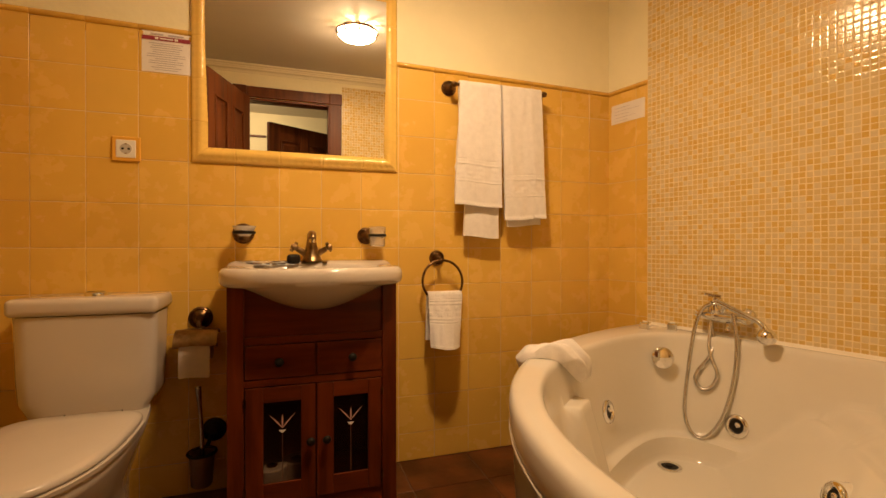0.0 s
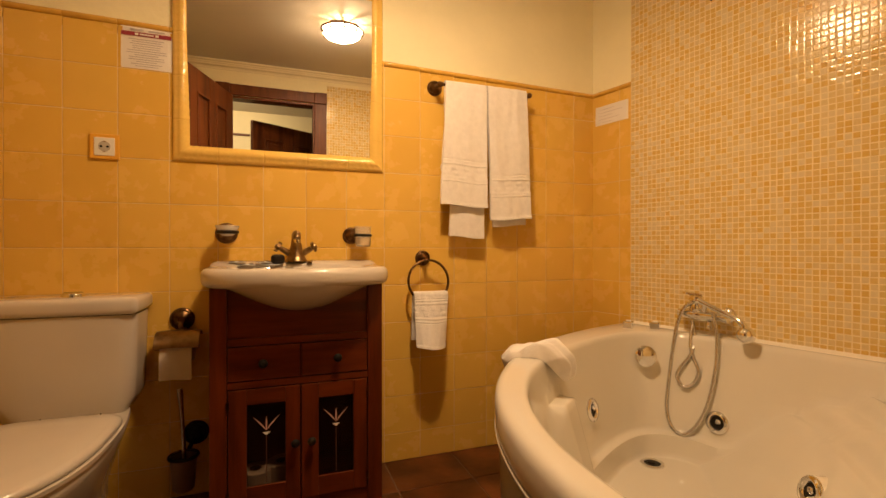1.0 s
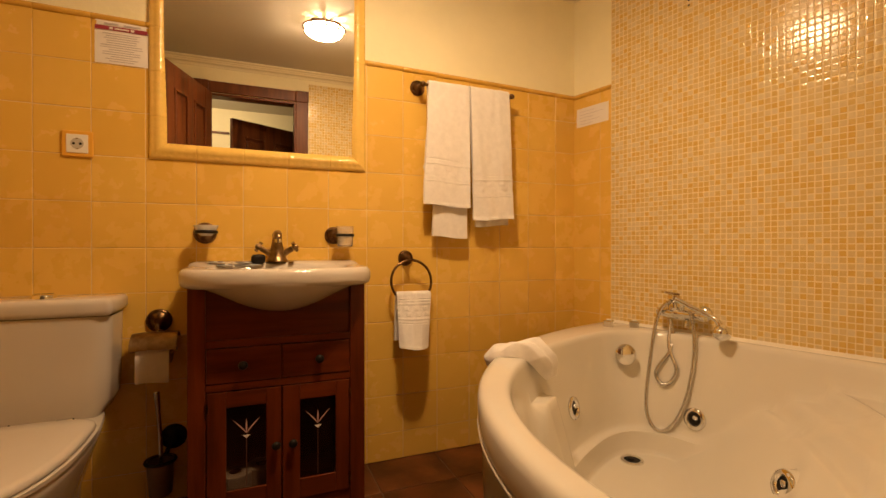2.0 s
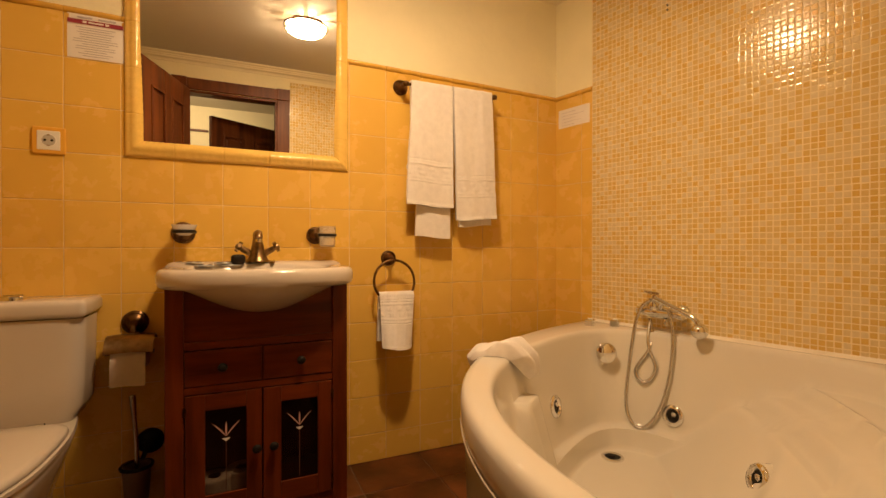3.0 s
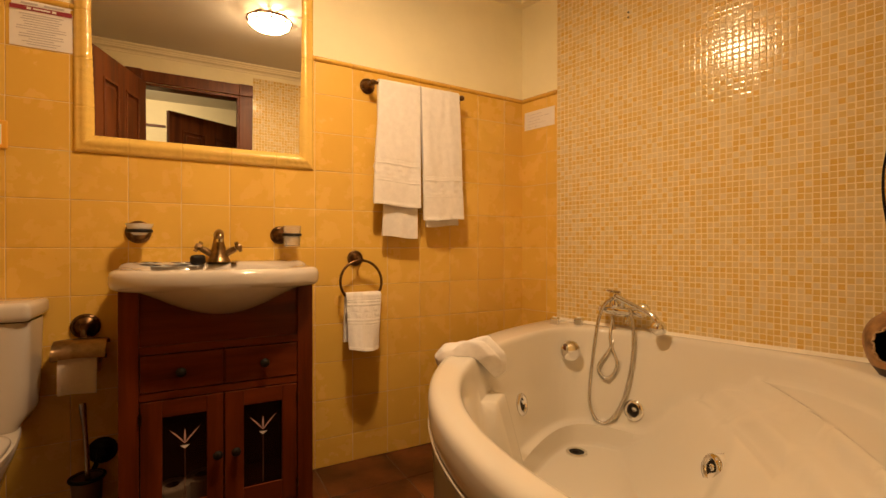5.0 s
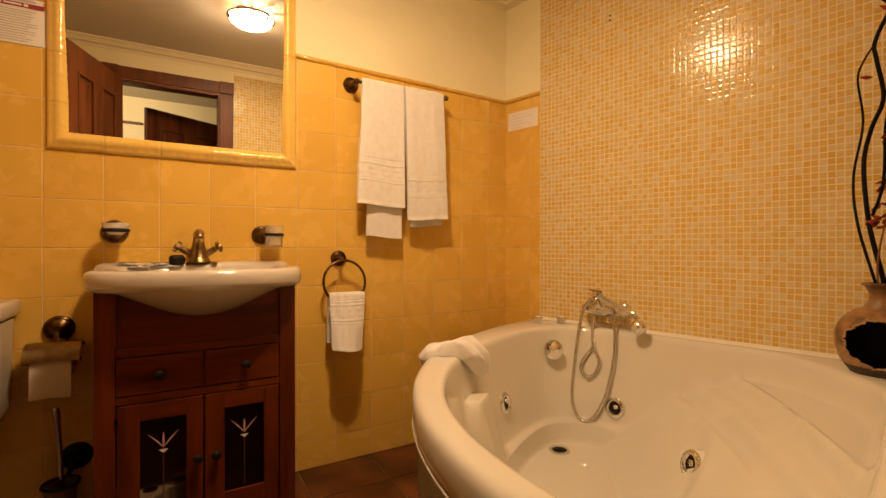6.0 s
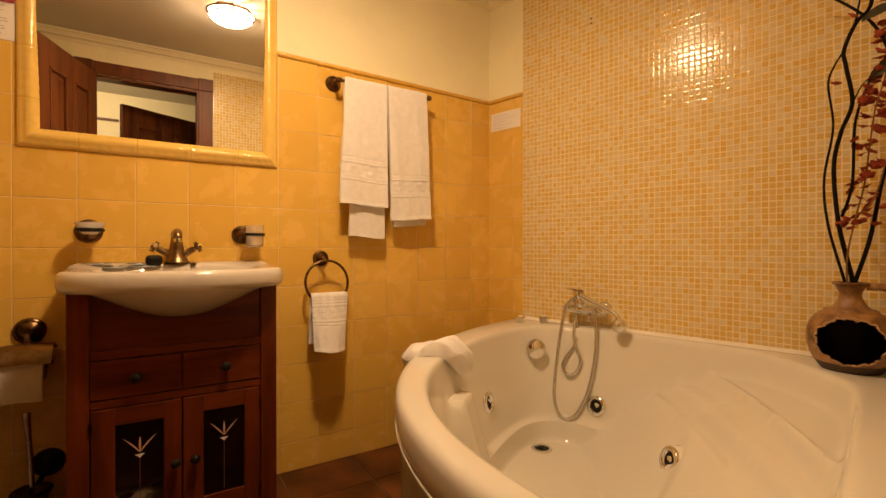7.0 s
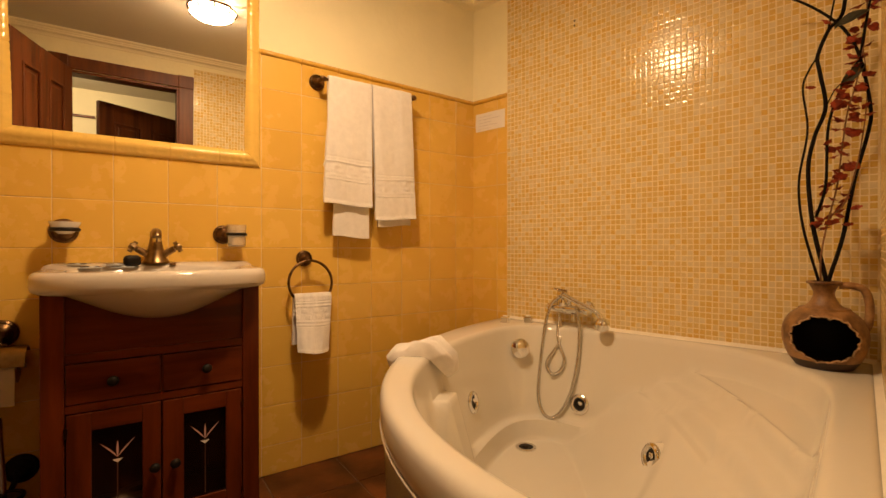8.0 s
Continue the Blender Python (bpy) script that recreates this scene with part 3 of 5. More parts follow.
def washbasin():
    t = thing("washbasin", "white ceramic washbasin with a bulging front on the cabinet", "sink", (VX, YN, 0.800))
    hw, yb, zt = 0.3085, -0.004, 0.064
    yf = -0.405                      # front edge at the ends; it bows out to the middle

    def outline(th, grow=0.0):
        n = 7.0 if math.sin(th) > 0 else 4.6
        c, s = math.cos(th), math.sin(th)
        r = (abs(c) ** n + abs(s) ** n) ** (-1 / n)
        x = (hw + grow) * r * c
        cy = (yb + yf) / 2
        y = cy + ((yb - yf) / 2 + grow) * r * s
        if s < 0:
            y -= 0.058 * (1 - min(1, abs(x) / hw) ** 2.2) * (-s * r)
        else:
            y = min(y, yb)
        return x, y

    N = 128
    ths = [2 * math.pi * i / N for i in range(N)]
    bm = bmesh.new()
    rows = []

    def ring(fn):
        rows.append([bm.verts.new(fn(th)) for th in ths])

    def rim(g, z):
        # the deck rises a little towards the wall
        ring(lambda th: (*outline(th, g), z + 0.016 * smoothstep(-0.16, -0.05, outline(th, g)[1]) * (z > 0.03)))

    rim(-0.05, 0.003)
    rim(-0.014, 0.003)
    rim(-0.004, 0.010)
    rim(0.0, 0.022)
    rim(0.0, zt - 0.022)
    rim(-0.003, zt - 0.010)
    rim(-0.010, zt - 0.002)
    rim(-0.022, zt)

    def bowl(rx, ry, z, cy=-0.245, k=1.0):
        def fn(th):
            c, s = math.cos(th), math.sin(th)
            r = (abs(c) ** 2.5 + abs(s) ** 2.5) ** (-1 / 2.5)
            y = cy + ry * r * s
            return rx * r * c, y, z + 0.016 * smoothstep(-0.16, -0.05, y) * (z > zt - 0.01)
        ring(fn)

    bowl(0.236, 0.150, zt - 0.002)
    bowl(0.228, 0.143, zt - 0.006)
    bowl(0.218, 0.134, zt - 0.022)
    bowl(0.195, 0.118, zt - 0.070)
    bowl(0.150, 0.090, zt - 0.112)
    bowl(0.070, 0.045, zt - 0.130)
    bowl(0.022, 0.022, zt - 0.134)
    for A, B in zip(rows, rows[1:]):
        for i in range(N):
            j = (i + 1) % N
            bm.faces.new((A[i], A[j], B[j], B[i]))
    bmesh.ops.recalc_face_normals(bm, faces=list(bm.faces))
    part("rim", bm, M_CERAMIC, t, smooth=True)
    # the bulging underside: wide above, hanging lowest in the middle
    bm = bmesh.new()
    rows = []
    for k in range(15):
        f = k / 14
        row = []
        for i in range(49):
            u = -1 + 2 * i / 48
            x = u * 0.272
            sag = 0.104 * math.cos(u * math.pi / 2) ** 1.2
            front = -0.402 - 0.056 * (1 - abs(u) ** 2.2)
            ang = f * math.pi / 2
            end = abs(u) ** 3
            y = front - 0.0050 + 0.012 * end + (0.26 * (1 - math.cos(ang)))
            z = 0.028 - 0.014 * end - (sag + 0.022 - 0.014 * end) * math.sin(ang)
            row.append(bm.verts.new((x, y, z)))
        rows.append(row)
    for A, B in zip(rows, rows[1:]):
        for i in range(48):
            bm.faces.new((A[i], A[i + 1], B[i + 1], B[i]))
    bmesh.ops.recalc_face_normals(bm, faces=list(bm.faces))
    part("bowl_underside", bm, M_CERAMIC, t, smooth=True)
    part("waste", lathe([(0.024, 0.0), (0.022, 0.003), (0.012, 0.001), (0, 0.001)], 24, pose(0, -0.245, zt - 0.134)), M_CHROME, t, "chrome waste", smooth=True)
    part("overflow_cap", lathe([(0.010, 0.0), (0.010, 0.006), (0.006, 0.008), (0, 0.008)], 18, pose(0.045, -0.105, zt + 0.006)), M_BRASS, t, "small brass stud", smooth=True)
    return t


washbasin()


def tap():
    t = thing("mixer_tap", "aged brass two-handle mixer tap on the washbasin", "tap", (VX - 0.004, YN - 0.075, 0.8765))
    part("base", lathe([(0.042, 0), (0.042, 0.004), (0.037, 0.009), (0.032, 0.02), (0.026, 0.04), (0.020, 0.068), (0.0165, 0.090), (0.0175, 0.102), (0.0145, 0.110), (0, 0.113)], 28), M_BRASS, t, smooth=True)
    part("spout", tube([(0, 0, 0.098), (0, -0.03, 0.104), (0, -0.065, 0.103), (0, -0.088, 0.096), (0, -0.096, 0.086)], lambda f: 0.0165 - 0.003 * f, 16), M_BRASS, t, smooth=True)
    part("aerator", lathe([(0.0125, 0.0), (0.0125, 0.012), (0.010, 0.012), (0.010, 0.0)], 20, pose(0, -0.097, 0.072)), M_CHROME, t, "chrome aerator ring", smooth=True)
    for s in (-1, 1):
        h = part("valve", tube([(s * 0.012, 0, 0.022), (s * 0.03, -0.004, 0.034), (s * 0.056, -0.008, 0.050)], lambda f: 0.0135 - 0.003 * f, 14), M_BRASS, t, smooth=True)
        m = Matrix.Translation((s * 0.060, -0.009, 0.053)) @ pose(0, 0, 0, 0, s * 58, 0)
        part("handle_hub", lathe([(0.008, -0.004), (0.0115, 0.002), (0.0115, 0.012), (0.008, 0.018), (0, 0.019)], 18, m), M_BRASS, h, smooth=True)
        for k in range(4):
            part("handle_arm", tube([(0, 0, 0.007), (0.012, 0, 0.007), (0.019, 0, 0.007)], lambda f: 0.0046 + 0.0030 * f, 10), M_BRASS, h, smooth=True).matrix_basis = m @ pose(0, 0, 0, 0, 0, 90 * k + 20)
    return t


tap()


# ---- toilet ----
def toilet():
    cx = -0.600
    t = thing("toilet", "white close-coupled ceramic toilet with its lid closed", "toilet", (cx, YN, 0))
    # cistern, chamfered towards its foot
    bm = bmesh.new()
    rows = []
    for z, hw, yf in ((0.372, 0.150, -0.185), (0.395, 0.172, -0.196), (0.44, 0.193, -0.203), (0.52, 0.198, -0.205), (0.712, 0.203, -0.207)):
        N = 48
        row = []
        for i in range(N):
            th = 2 * math.pi * i / N
            c, s = math.cos(th), math.sin(th)
            n = 9
            r = (abs(c) ** n + abs(s) ** n) ** (-1 / n)
            row.append(bm.verts.new((-0.027 + (hw - 0.006) * r * c, (yf - 0.012) / 2 + (-yf - 0.012) / 2 * r * s, z)))
        rows.append(row)
    for A, B in zip(rows, rows[1:]):
        for i in range(48):
            bm.faces.new((A[i], A[(i + 1) % 48], B[(i + 1) % 48], B[i]))
    bm.faces.new(rows[0])
    bm.faces.new(rows[-1])
    bmesh.ops.recalc_face_normals(bm, faces=list(bm.faces))
    part("cistern", bm, M_CERAMIC, t, smooth=True)
    lid = part("cistern_lid", box(-0.233, 0.179, -0.219, -0.006, 0.714, 0.770, 0.018, 4), M_CERAMIC, t, smooth=True)
    b = part("flush_button", lathe([(0.032, -0.004), (0.032, 0.008), (0.027, 0.013), (0, 0.014)], 28, pose(-0.022, -0.130, 0.770)), M_CHROME, lid, "round chrome flush button", smooth=True)
    part("button_half", box(-0.024, 0.024, -0.0008, 0.0008, 0.0135, 0.0146), M_BLACK, b).matrix_basis = pose(-0.022, -0.130, 0.770, 0, 0, 15)

    def plan(th, hw, back, front, n=2.3, waist=0.0):
        c, s = math.cos(th), math.sin(th)
        if s > 0:
            r = (abs(c) ** 5 + abs(s) ** 5) ** -0.2
            return hw * r * c * (1 - waist * smoothstep(0.2, 1.0, s)), -0.47 + (back + 0.47) * r * s
        r = (abs(c) ** n + abs(s) ** n) ** (-1 / n)
        return hw * r * c, -0.47 - (front - 0.47) * r * -s

    def solid(rows_spec, name, mat, waist=0.0):
        bm = bmesh.new()
        N = 72
        rows = []
        for z, hw, back, front in rows_spec:
            rows.append([bm.verts.new((*plan(2 * math.pi * i / N, hw, back, front, waist=waist), z)) for i in range(N)])
        for A, B in zip(rows, rows[1:]):
            for i in range(N):
                bm.faces.new((A[i], A[(i + 1) % N], B[(i + 1) % N], B[i]))
        bm.faces.new(rows[0])
        bm.faces.new(rows[-1])
        bmesh.ops.recalc_face_normals(bm, faces=list(bm.faces))
        return part(name, bm, mat, t, smooth=True)

    solid(((0.0, 0.115, -0.10, 0.62), (0.03, 0.11, -0.10, 0.61), (0.16, 0.10, -0.06, 0.60), (0.24, 0.125, -0.03, 0.66), (0.31, 0.150, -0.015, 0.75), (0.36, 0.168, -0.012, 0.800), (0.385, 0.174, -0.012, 0.808), (0.392, 0.170, -0.014, 0.803), (0.392, 0.10, -0.10, 0.70)), "bowl", M_CERAMIC, 0.30)
    solid(((0.394, 0.176, -0.285, 0.805), (0.396, 0.181, -0.283, 0.812), (0.406, 0.182, -0.282, 0.814), (0.409, 0.178, -0.285, 0.808)), "seat", M_SEAT)
    solid(((0.411, 0.172, -0.300, 0.806), (0.413, 0.178, -0.297, 0.813), (0.420, 0.179, -0.296, 0.815), (0.428, 0.175, -0.300, 0.808), (0.433, 0.160, -0.315, 0.79), (0.436, 0.10, -0.37, 0.70)), "lid", M_SEAT)
    for s in (-1, 1):
        part("seat_hinge", lathe([(0.011, -0.02), (0.011, 0.02)], 14, pose(s * 0.075, -0.272, 0.412, 0, 90, 0)), M_CHROME, t, "chrome seat hinge", smooth=True)
    return t


toilet()


# ---- ceiling lamp ----
M_GLOW = glowing("lit_opal_glass", LAMP_COLOR, LAMP_POWER)


LAMP_AT = (0.378, 1.02)


def ceiling_lamp():
    t = thing("ceiling_lamp", "round opal glass ceiling lamp, lit, in a bronze ring", "lamp", (*LAMP_AT, ZC))
    part("ceiling_plate", lathe([(0.045, 0.0), (0.045, -0.006), (0.038, -0.010), (0, -0.010)], 32), M_BRONZE, t, smooth=True)
    part("stem", lathe([(0.006, -0.008), (0.006, -0.092)], 14), M_BRONZE, t, smooth=True)
    rim = [(0.120, -0.045), (0.117, -0.055), (0.106, -0.071), (0.086, -0.085), (0.057, -0.094), (0.027, -0.098), (0, -0.099)]
    part("shade", lathe(rim, 48), M_GLOW, t, "glowing opal glass bowl", smooth=True)
    # added opaque liner that keeps the bowl's own glow off the ceiling
    part("lining", lathe([(max(0, r - 0.004), z + 0.004) for r, z in rim], 48), M_CEILING, t, "white liner added to block the bowl's upward glow", smooth=True)
    part("ring", tube([(0.122 * math.cos(a), 0.122 * math.sin(a), -0.044) for a in [math.pi * 2 * i / 16 for i in range(16)]], 0.0055, 10, closed=True, n=4), M_BRONZE, t, "bronze ring", smooth=True)
    for k in range(9):
        a = radians(40 * k + 12)
        c, s = math.cos(a), math.sin(a)
        part("petal_arm", tube([(0.035 * c, 0.035 * s, -0.008), (0.080 * c, 0.080 * s, -0.018), (0.112 * c, 0.112 * s, -0.032), (0.122 * c, 0.122 * s, -0.044), (0.117 * c, 0.117 * s, -0.062), (0.110 * c, 0.110 * s, -0.072)], lambda f: 0.010 - 0.007 * f + 0.005 * math.exp(-((f - 0.88) / 0.07) ** 2), 8), M_BRONZE, t, smooth=True)
    b = new("lamp_bulb", bpy.data.lights.new("lamp_bulb", "AREA"))
    b.data.shape, b.data.size, b.data.energy, b.data.color = "DISK", 0.060, BULB_POWER, LAMP_COLOR
    b.matrix_basis = pose(*LAMP_AT, ZC - 0.104)
    b = new("lamp_bulb_upper", bpy.data.lights.new("lamp_bulb_upper", "POINT"))
    b.data.energy, b.data.color, b.data.shadow_soft_size = UPPER_POWER, LAMP_COLOR, 0.010
    b.matrix_basis = pose(LAMP_AT[0] + 0.025, LAMP_AT[1], ZC - 0.052)
    return t


ceiling_lamp()


# ---- door to the room ----
def door_leaf(name, label, at, turn, w, h):
    """A panelled leaf hinged at its origin, reaching along +x."""
    t = thing(name, label, "door", at, turn)
    th = 0.036
    P = ((0.11, w / 2 - 0.045), (w / 2 + 0.045, w - 0.11))
    R = ((0.20, 0.80), (0.98, h - 0.14))
    for i, (a, b) in enumerate(((0, P[0][0]), (P[0][1], P[1][0]), (P[1][1], w))):
        part("stile", box(a, b, -th / 2, th / 2, 0.006, h, 0.002), M_DOOR, t)
    for a, b in P:
        for z0, z1 in ((0.006, R[0][0]), (R[0][1], R[1][0]), (R[1][1], h)):
            part("cross_rail", box(a, b, -th / 2 + 0.0008, th / 2 - 0.0008, z0, z1, 0.0015), M_DOOR, t)
        for z0, z1 in R:
            p = part("raised_panel", box(a + 0.03, b - 0.03, -th / 2 + 0.004, th / 2 - 0.004, z0 + 0.03, z1 - 0.03, 0.010, 2), M_DOOR, t)
            part("panel_field", box(a, b, -0.008, 0.008, z0, z1), M_DOOR, p)
            for s in (-1, 1):
                bm = box(a, a + 0.014, s * 0.0165 - 0.007, s * 0.0165 + 0.007, z0, z1, 0.004)
                box(b - 0.014, b, s * 0.0165 - 0.007, s * 0.0165 + 0.007, z0, z1, 0.004, bm=bm)
                box(a, b, s * 0.0165 - 0.007, s * 0.0165 + 0.007, z0, z0 + 0.014, 0.004, bm=bm)
                box(a, b, s * 0.0165 - 0.007, s * 0.0165 + 0.007, z1 - 0.014, z1, 0.004, bm=bm)
                part("panel_moulding", bm, M_DOOR, p)
    return t


door_leaf("bathroom_door", "dark walnut panelled door standing open into the room", (-0.318, 0.062, 0), 106.5, 0.68, 2.000)
door_leaf("hall_door", "dark walnut panelled door standing open in the hall", (0.41, -0.90, 0), 145, 0.74, 1.94)


def casing():
    t = thing("door_1", "dark walnut door frame with square corner blocks", "door frame", ((DOOR_L + DOOR_R) / 2, YD, 0), kind="structure")
    hw = (DOOR_R - DOOR_L) / 2
    for s in (-1, 1):
        x0, x1 = sorted((s * (hw - 0.004), s * (hw + 0.090)))
        part("casing", box(x0, x1, 0.0, 0.016, 0, DOOR_H, 0.004), M_DOOR, t)
        part("corner_block", box(x0 - 0.002, x1 + 0.002, 0.0, 0.022, DOOR_H, DOOR_H + 0.088, 0.004), M_DOOR, t)
        j0, j1 = sorted((s * (hw - 0.016), s * hw))
        part("jamb", box(j0, j1, -THICK, -0.001, 0, DOOR_H, 0.001), M_DOOR, t)
    part("head_casing", box(-hw + 0.004, hw - 0.004, 0.0, 0.016, DOOR_H + 0.002, DOOR_H + 0.084, 0.004), M_DOOR, t)
    part("head_jamb", box(-hw + 0.016, hw - 0.016, -THICK, -0.001, DOOR_H - 0.016, DOOR_H, 0.001), M_DOOR, t)
    return t


casing()
tagged(part("trim_hall", box(-1.0, -0.26, -1.502, -1.480, 1.985, 2.006, 0.003), M_DOOR), "dark wooden wall strip in the hall", "trim", kind="structure")
hall_lamp = new("hall_light", bpy.data.lights.new("hall_light", "AREA"))
hall_lamp.data.shape, hall_lamp.data.size = "DISK", 0.25
hall_lamp.data.energy, hall_lamp.data.color = HALL_POWER, (1.0, 0.70, 0.41)
hall_lamp.matrix_basis = look((-0.50, -0.62, ZC - 0.10), (-0.25, -1.50, 1.75))


# ---- accessories on the basin wall ----
YT = YN - 0.007        # face of the tiles


def rose(parent, x, z, r=0.032, y=YT, name="wall_rose"):
    """A stepped bronze wall plate with a beaded ring."""
    m = pose(x, y, z, 90, 0, 0)
    bm = lathe([(r, 0), (r, 0.006), (r * 0.93, 0.010), (r * 0.80, 0.012), (r * 0.74, 0.010), (r * 0.66, 0.012), (r * 0.50, 0.020), (r * 0.36, 0.024), (r * 0.30, 0.030), (0, 0.032)], 32, m)
    for k in range(20):
        a = 2 * math.pi * k / 20
        lathe([(0, -0.0026), (0.0024, -0.001), (0.0024, 0.001), (0, 0.0026)], 6, m @ Matrix.Translation((r * 0.86 * math.cos(a), r * 0.86 * math.sin(a), 0.011)), bm=bm)
    return part(name, bm, M_BRONZE, parent, smooth=True)


def drape(parent, x0, x1, zbar, zf, zb, ybar, thick=0.013, radius=0.016, seed=0, band=1.0, lean=0.0, taper=0.0, xb=None, fold=0.010, swing=(0.0, 0.0)):
    """A towel folded over a rod: front flap to zf, back flap to zb, with woven bands near its hem."""
    lf, lb = zbar - zf, zbar - zb
    arc = math.pi * radius
    total = lf + arc + lb
    nv = 250

    def fn(u, v):
        d = v * total
        if d < lf:
            f = 1 - d / lf
            z, y, w = zf + d, ybar - radius, 1 - d / lf
        elif d < lf + arc:
            a = (d - lf) / radius
            z, y, w = zbar + radius * math.sin(a), ybar - radius * math.cos(a), 0
        else:
            z, y, w = zbar - (d - lf - arc), ybar + radius, (d - lf - arc) / max(lb, 1e-6)
        back = d > lf + arc
        a0, a1 = (xb if xb and back else (x0, x1))
        k = w if not (xb and back) else 1.0
        if xb and back:
            k2 = min(1, w * 1.3)
            a0, a1 = x0 + (xb[0] - x0) * k2, x1 + (xb[1] - x1) * k2
        x = a0 + (a1 - a0) * u + lean * w + (u - 0.5) * taper * w
        nz = noise.noise(Vector((u * 2.6 + seed, z * 2.2, seed * 3.1)))
        y += (-1 if not back else 0.25) * (fold * w * nz + 0.004 * noise.noise(Vector((u * 7 + seed, z * 9, 1.7))) + 0.006 * w * math.sin(u * 5 + seed))
        if d < lf:
            y -= w * (swing[0] + (swing[1] - swing[0]) * (1 - abs(2 * u - 0.9) ** 2.0))
        if not back and band:
            h = z - zf
            if h < 0.01:
                y -= 0.003
            for b in (0.105, 0.118, 0.180, 0.193):
                y -= band * 0.0042 * math.exp(-((h - b) / 0.0045) ** 2)
            if 0.126 < h < 0.172:
                y -= band * 0.0030 * smoothstep(0.0, 0.35, math.sin(u * 21 + seed + 1.4 * (h > 0.149))) * smoothstep(0.126, 0.132, h) * smoothstep(0.172, 0.166, h) * (1 - smoothstep(0.007, 0.003, abs(h - 0.149)))
            if 0.098 < h < 0.2:
                y += 0.0025
        z += 0.006 * math.sin(u * 4 + seed) * w
        return Vector((x, y, z))

    bm = sheet(fn, 44, nv, thick)
    return part("cloth", bm, M_TOWEL, parent, smooth=True)


def towel_rail():
    t = thing("towel_rail", "antique bronze towel rail with round wall plates", "towel rail", (0, 0, 0))
    zb, yb = 1.637, YN - 0.085
    for x in (0.668, 1.108):
        r = rose(t, x, zb + 0.016 - 0.010, 0.034)
        part("arm", tube([(x, YT - 0.02, zb + 0.006), (x, yb - 0.002, zb)], 0.009, 12, n=4), M_BRONZE, r, smooth=True)
        part("finial", lathe([(0, -0.014), (0.010, -0.010), (0.013, 0), (0.010, 0.010), (0, 0.014)], 16, pose(x, yb, zb, 0, 90, 0)), M_BRONZE, r, smooth=True)
    part("rod", tube([(0.668, yb, zb), (0.9, yb, zb), (1.108, yb, zb)], 0.007, 14, n=2), M_BRONZE, t, smooth=True)
    return zb, yb


zb, yb = towel_rail()
t = thing("bath_towel", "white terry towel with woven bands hanging over the rail", "towel", (0, 0, 0), group="towels on the rail")
drape(t, 0.690, 0.882, zb, 1.112, 0.976, yb, seed=1.3, lean=-0.012, taper=0.030, xb=(0.742, 0.878), radius=0.019)
t = thing("bath_towel", "white terry towel folded narrow, hanging over the rail", "towel", (0, 0, 0), group="towels on the rail")
drape(t, 0.888, 1.086, zb, 1.058, 1.030, yb, seed=4.1, lean=0.022, taper=0.004, xb=(0.905, 1.07), fold=0.018, radius=0.019)


def towel_ring():
    t = thing("towel_ring", "antique bronze towel ring on a round wall plate", "towel ring", (0, 0, 0))
    x, z, y = 0.612, 0.884, YN - 0.062
    r = rose(t, x, z, 0.034)
    part("hook", tube([(x, YT - 0.022, z), (x, y, z - 0.004), (x, y - 0.008, z - 0.012)], 0.009, 12, n=4), M_BRONZE, r, smooth=True)
    R = 0.090
    part("ring", tube([(x + 0.006 + R * math.sin(a), y - 0.006 - 0.01 * (1 - math.cos(a)), z - 0.008 - R + R * math.cos(a)) for a in [2 * math.pi * k / 20 for k in range(20)]], 0.0055, 10, closed=True, n=3), M_BRONZE, t, smooth=True)
    h = thing("hand_towel", "small white terry hand towel with woven bands through the ring", "towel", (0, 0, 0))
    drape(h, 0.548, 0.698, z - 0.160, 0.512, 0.530, y - 0.020, seed=7.7, radius=0.020, thick=0.014, taper=-0.012, fold=0.012, band=0.6, lean=-0.010, swing=(0.022, 0.078))


towel_ring()


def soap_dish():
    t = thing("soap_dish", "frosted glass soap dish in a bronze wall holder", "soap dish", (0, 0, 0))
    x, z = -0.178, 0.985
    r = rose(t, x, z, 0.040)
    part("arm", tube([(x, YT - 0.02, z), (x + 0.012, YT - 0.05, z - 0.002)], 0.008, 10, n=3), M_BRONZE, r, smooth=True)
    cx, cy = x + 0.010, YN - 0.085
    part("band", tube([(cx + 0.034 * math.cos(a), cy + 0.032 * math.sin(a), z + 0.002) for a in [2 * math.pi * k / 16 for k in range(16)]], 0.0062, 8, closed=True, n=3), M_BLACK, t, "dark bronze band", smooth=True)
    part("dish", lathe([(0.0, -0.018), (0.020, -0.018), (0.034, -0.008), (0.043, 0.010), (0.048, 0.020), (0.045, 0.020), (0.040, 0.010), (0.030, -0.006), (0, -0.012)], 32, pose(cx, cy, z + 0.006, 0, 0, 0), sx=0.86, sy=0.82), M_DISH, t, "frosted white glass dish", smooth=True)


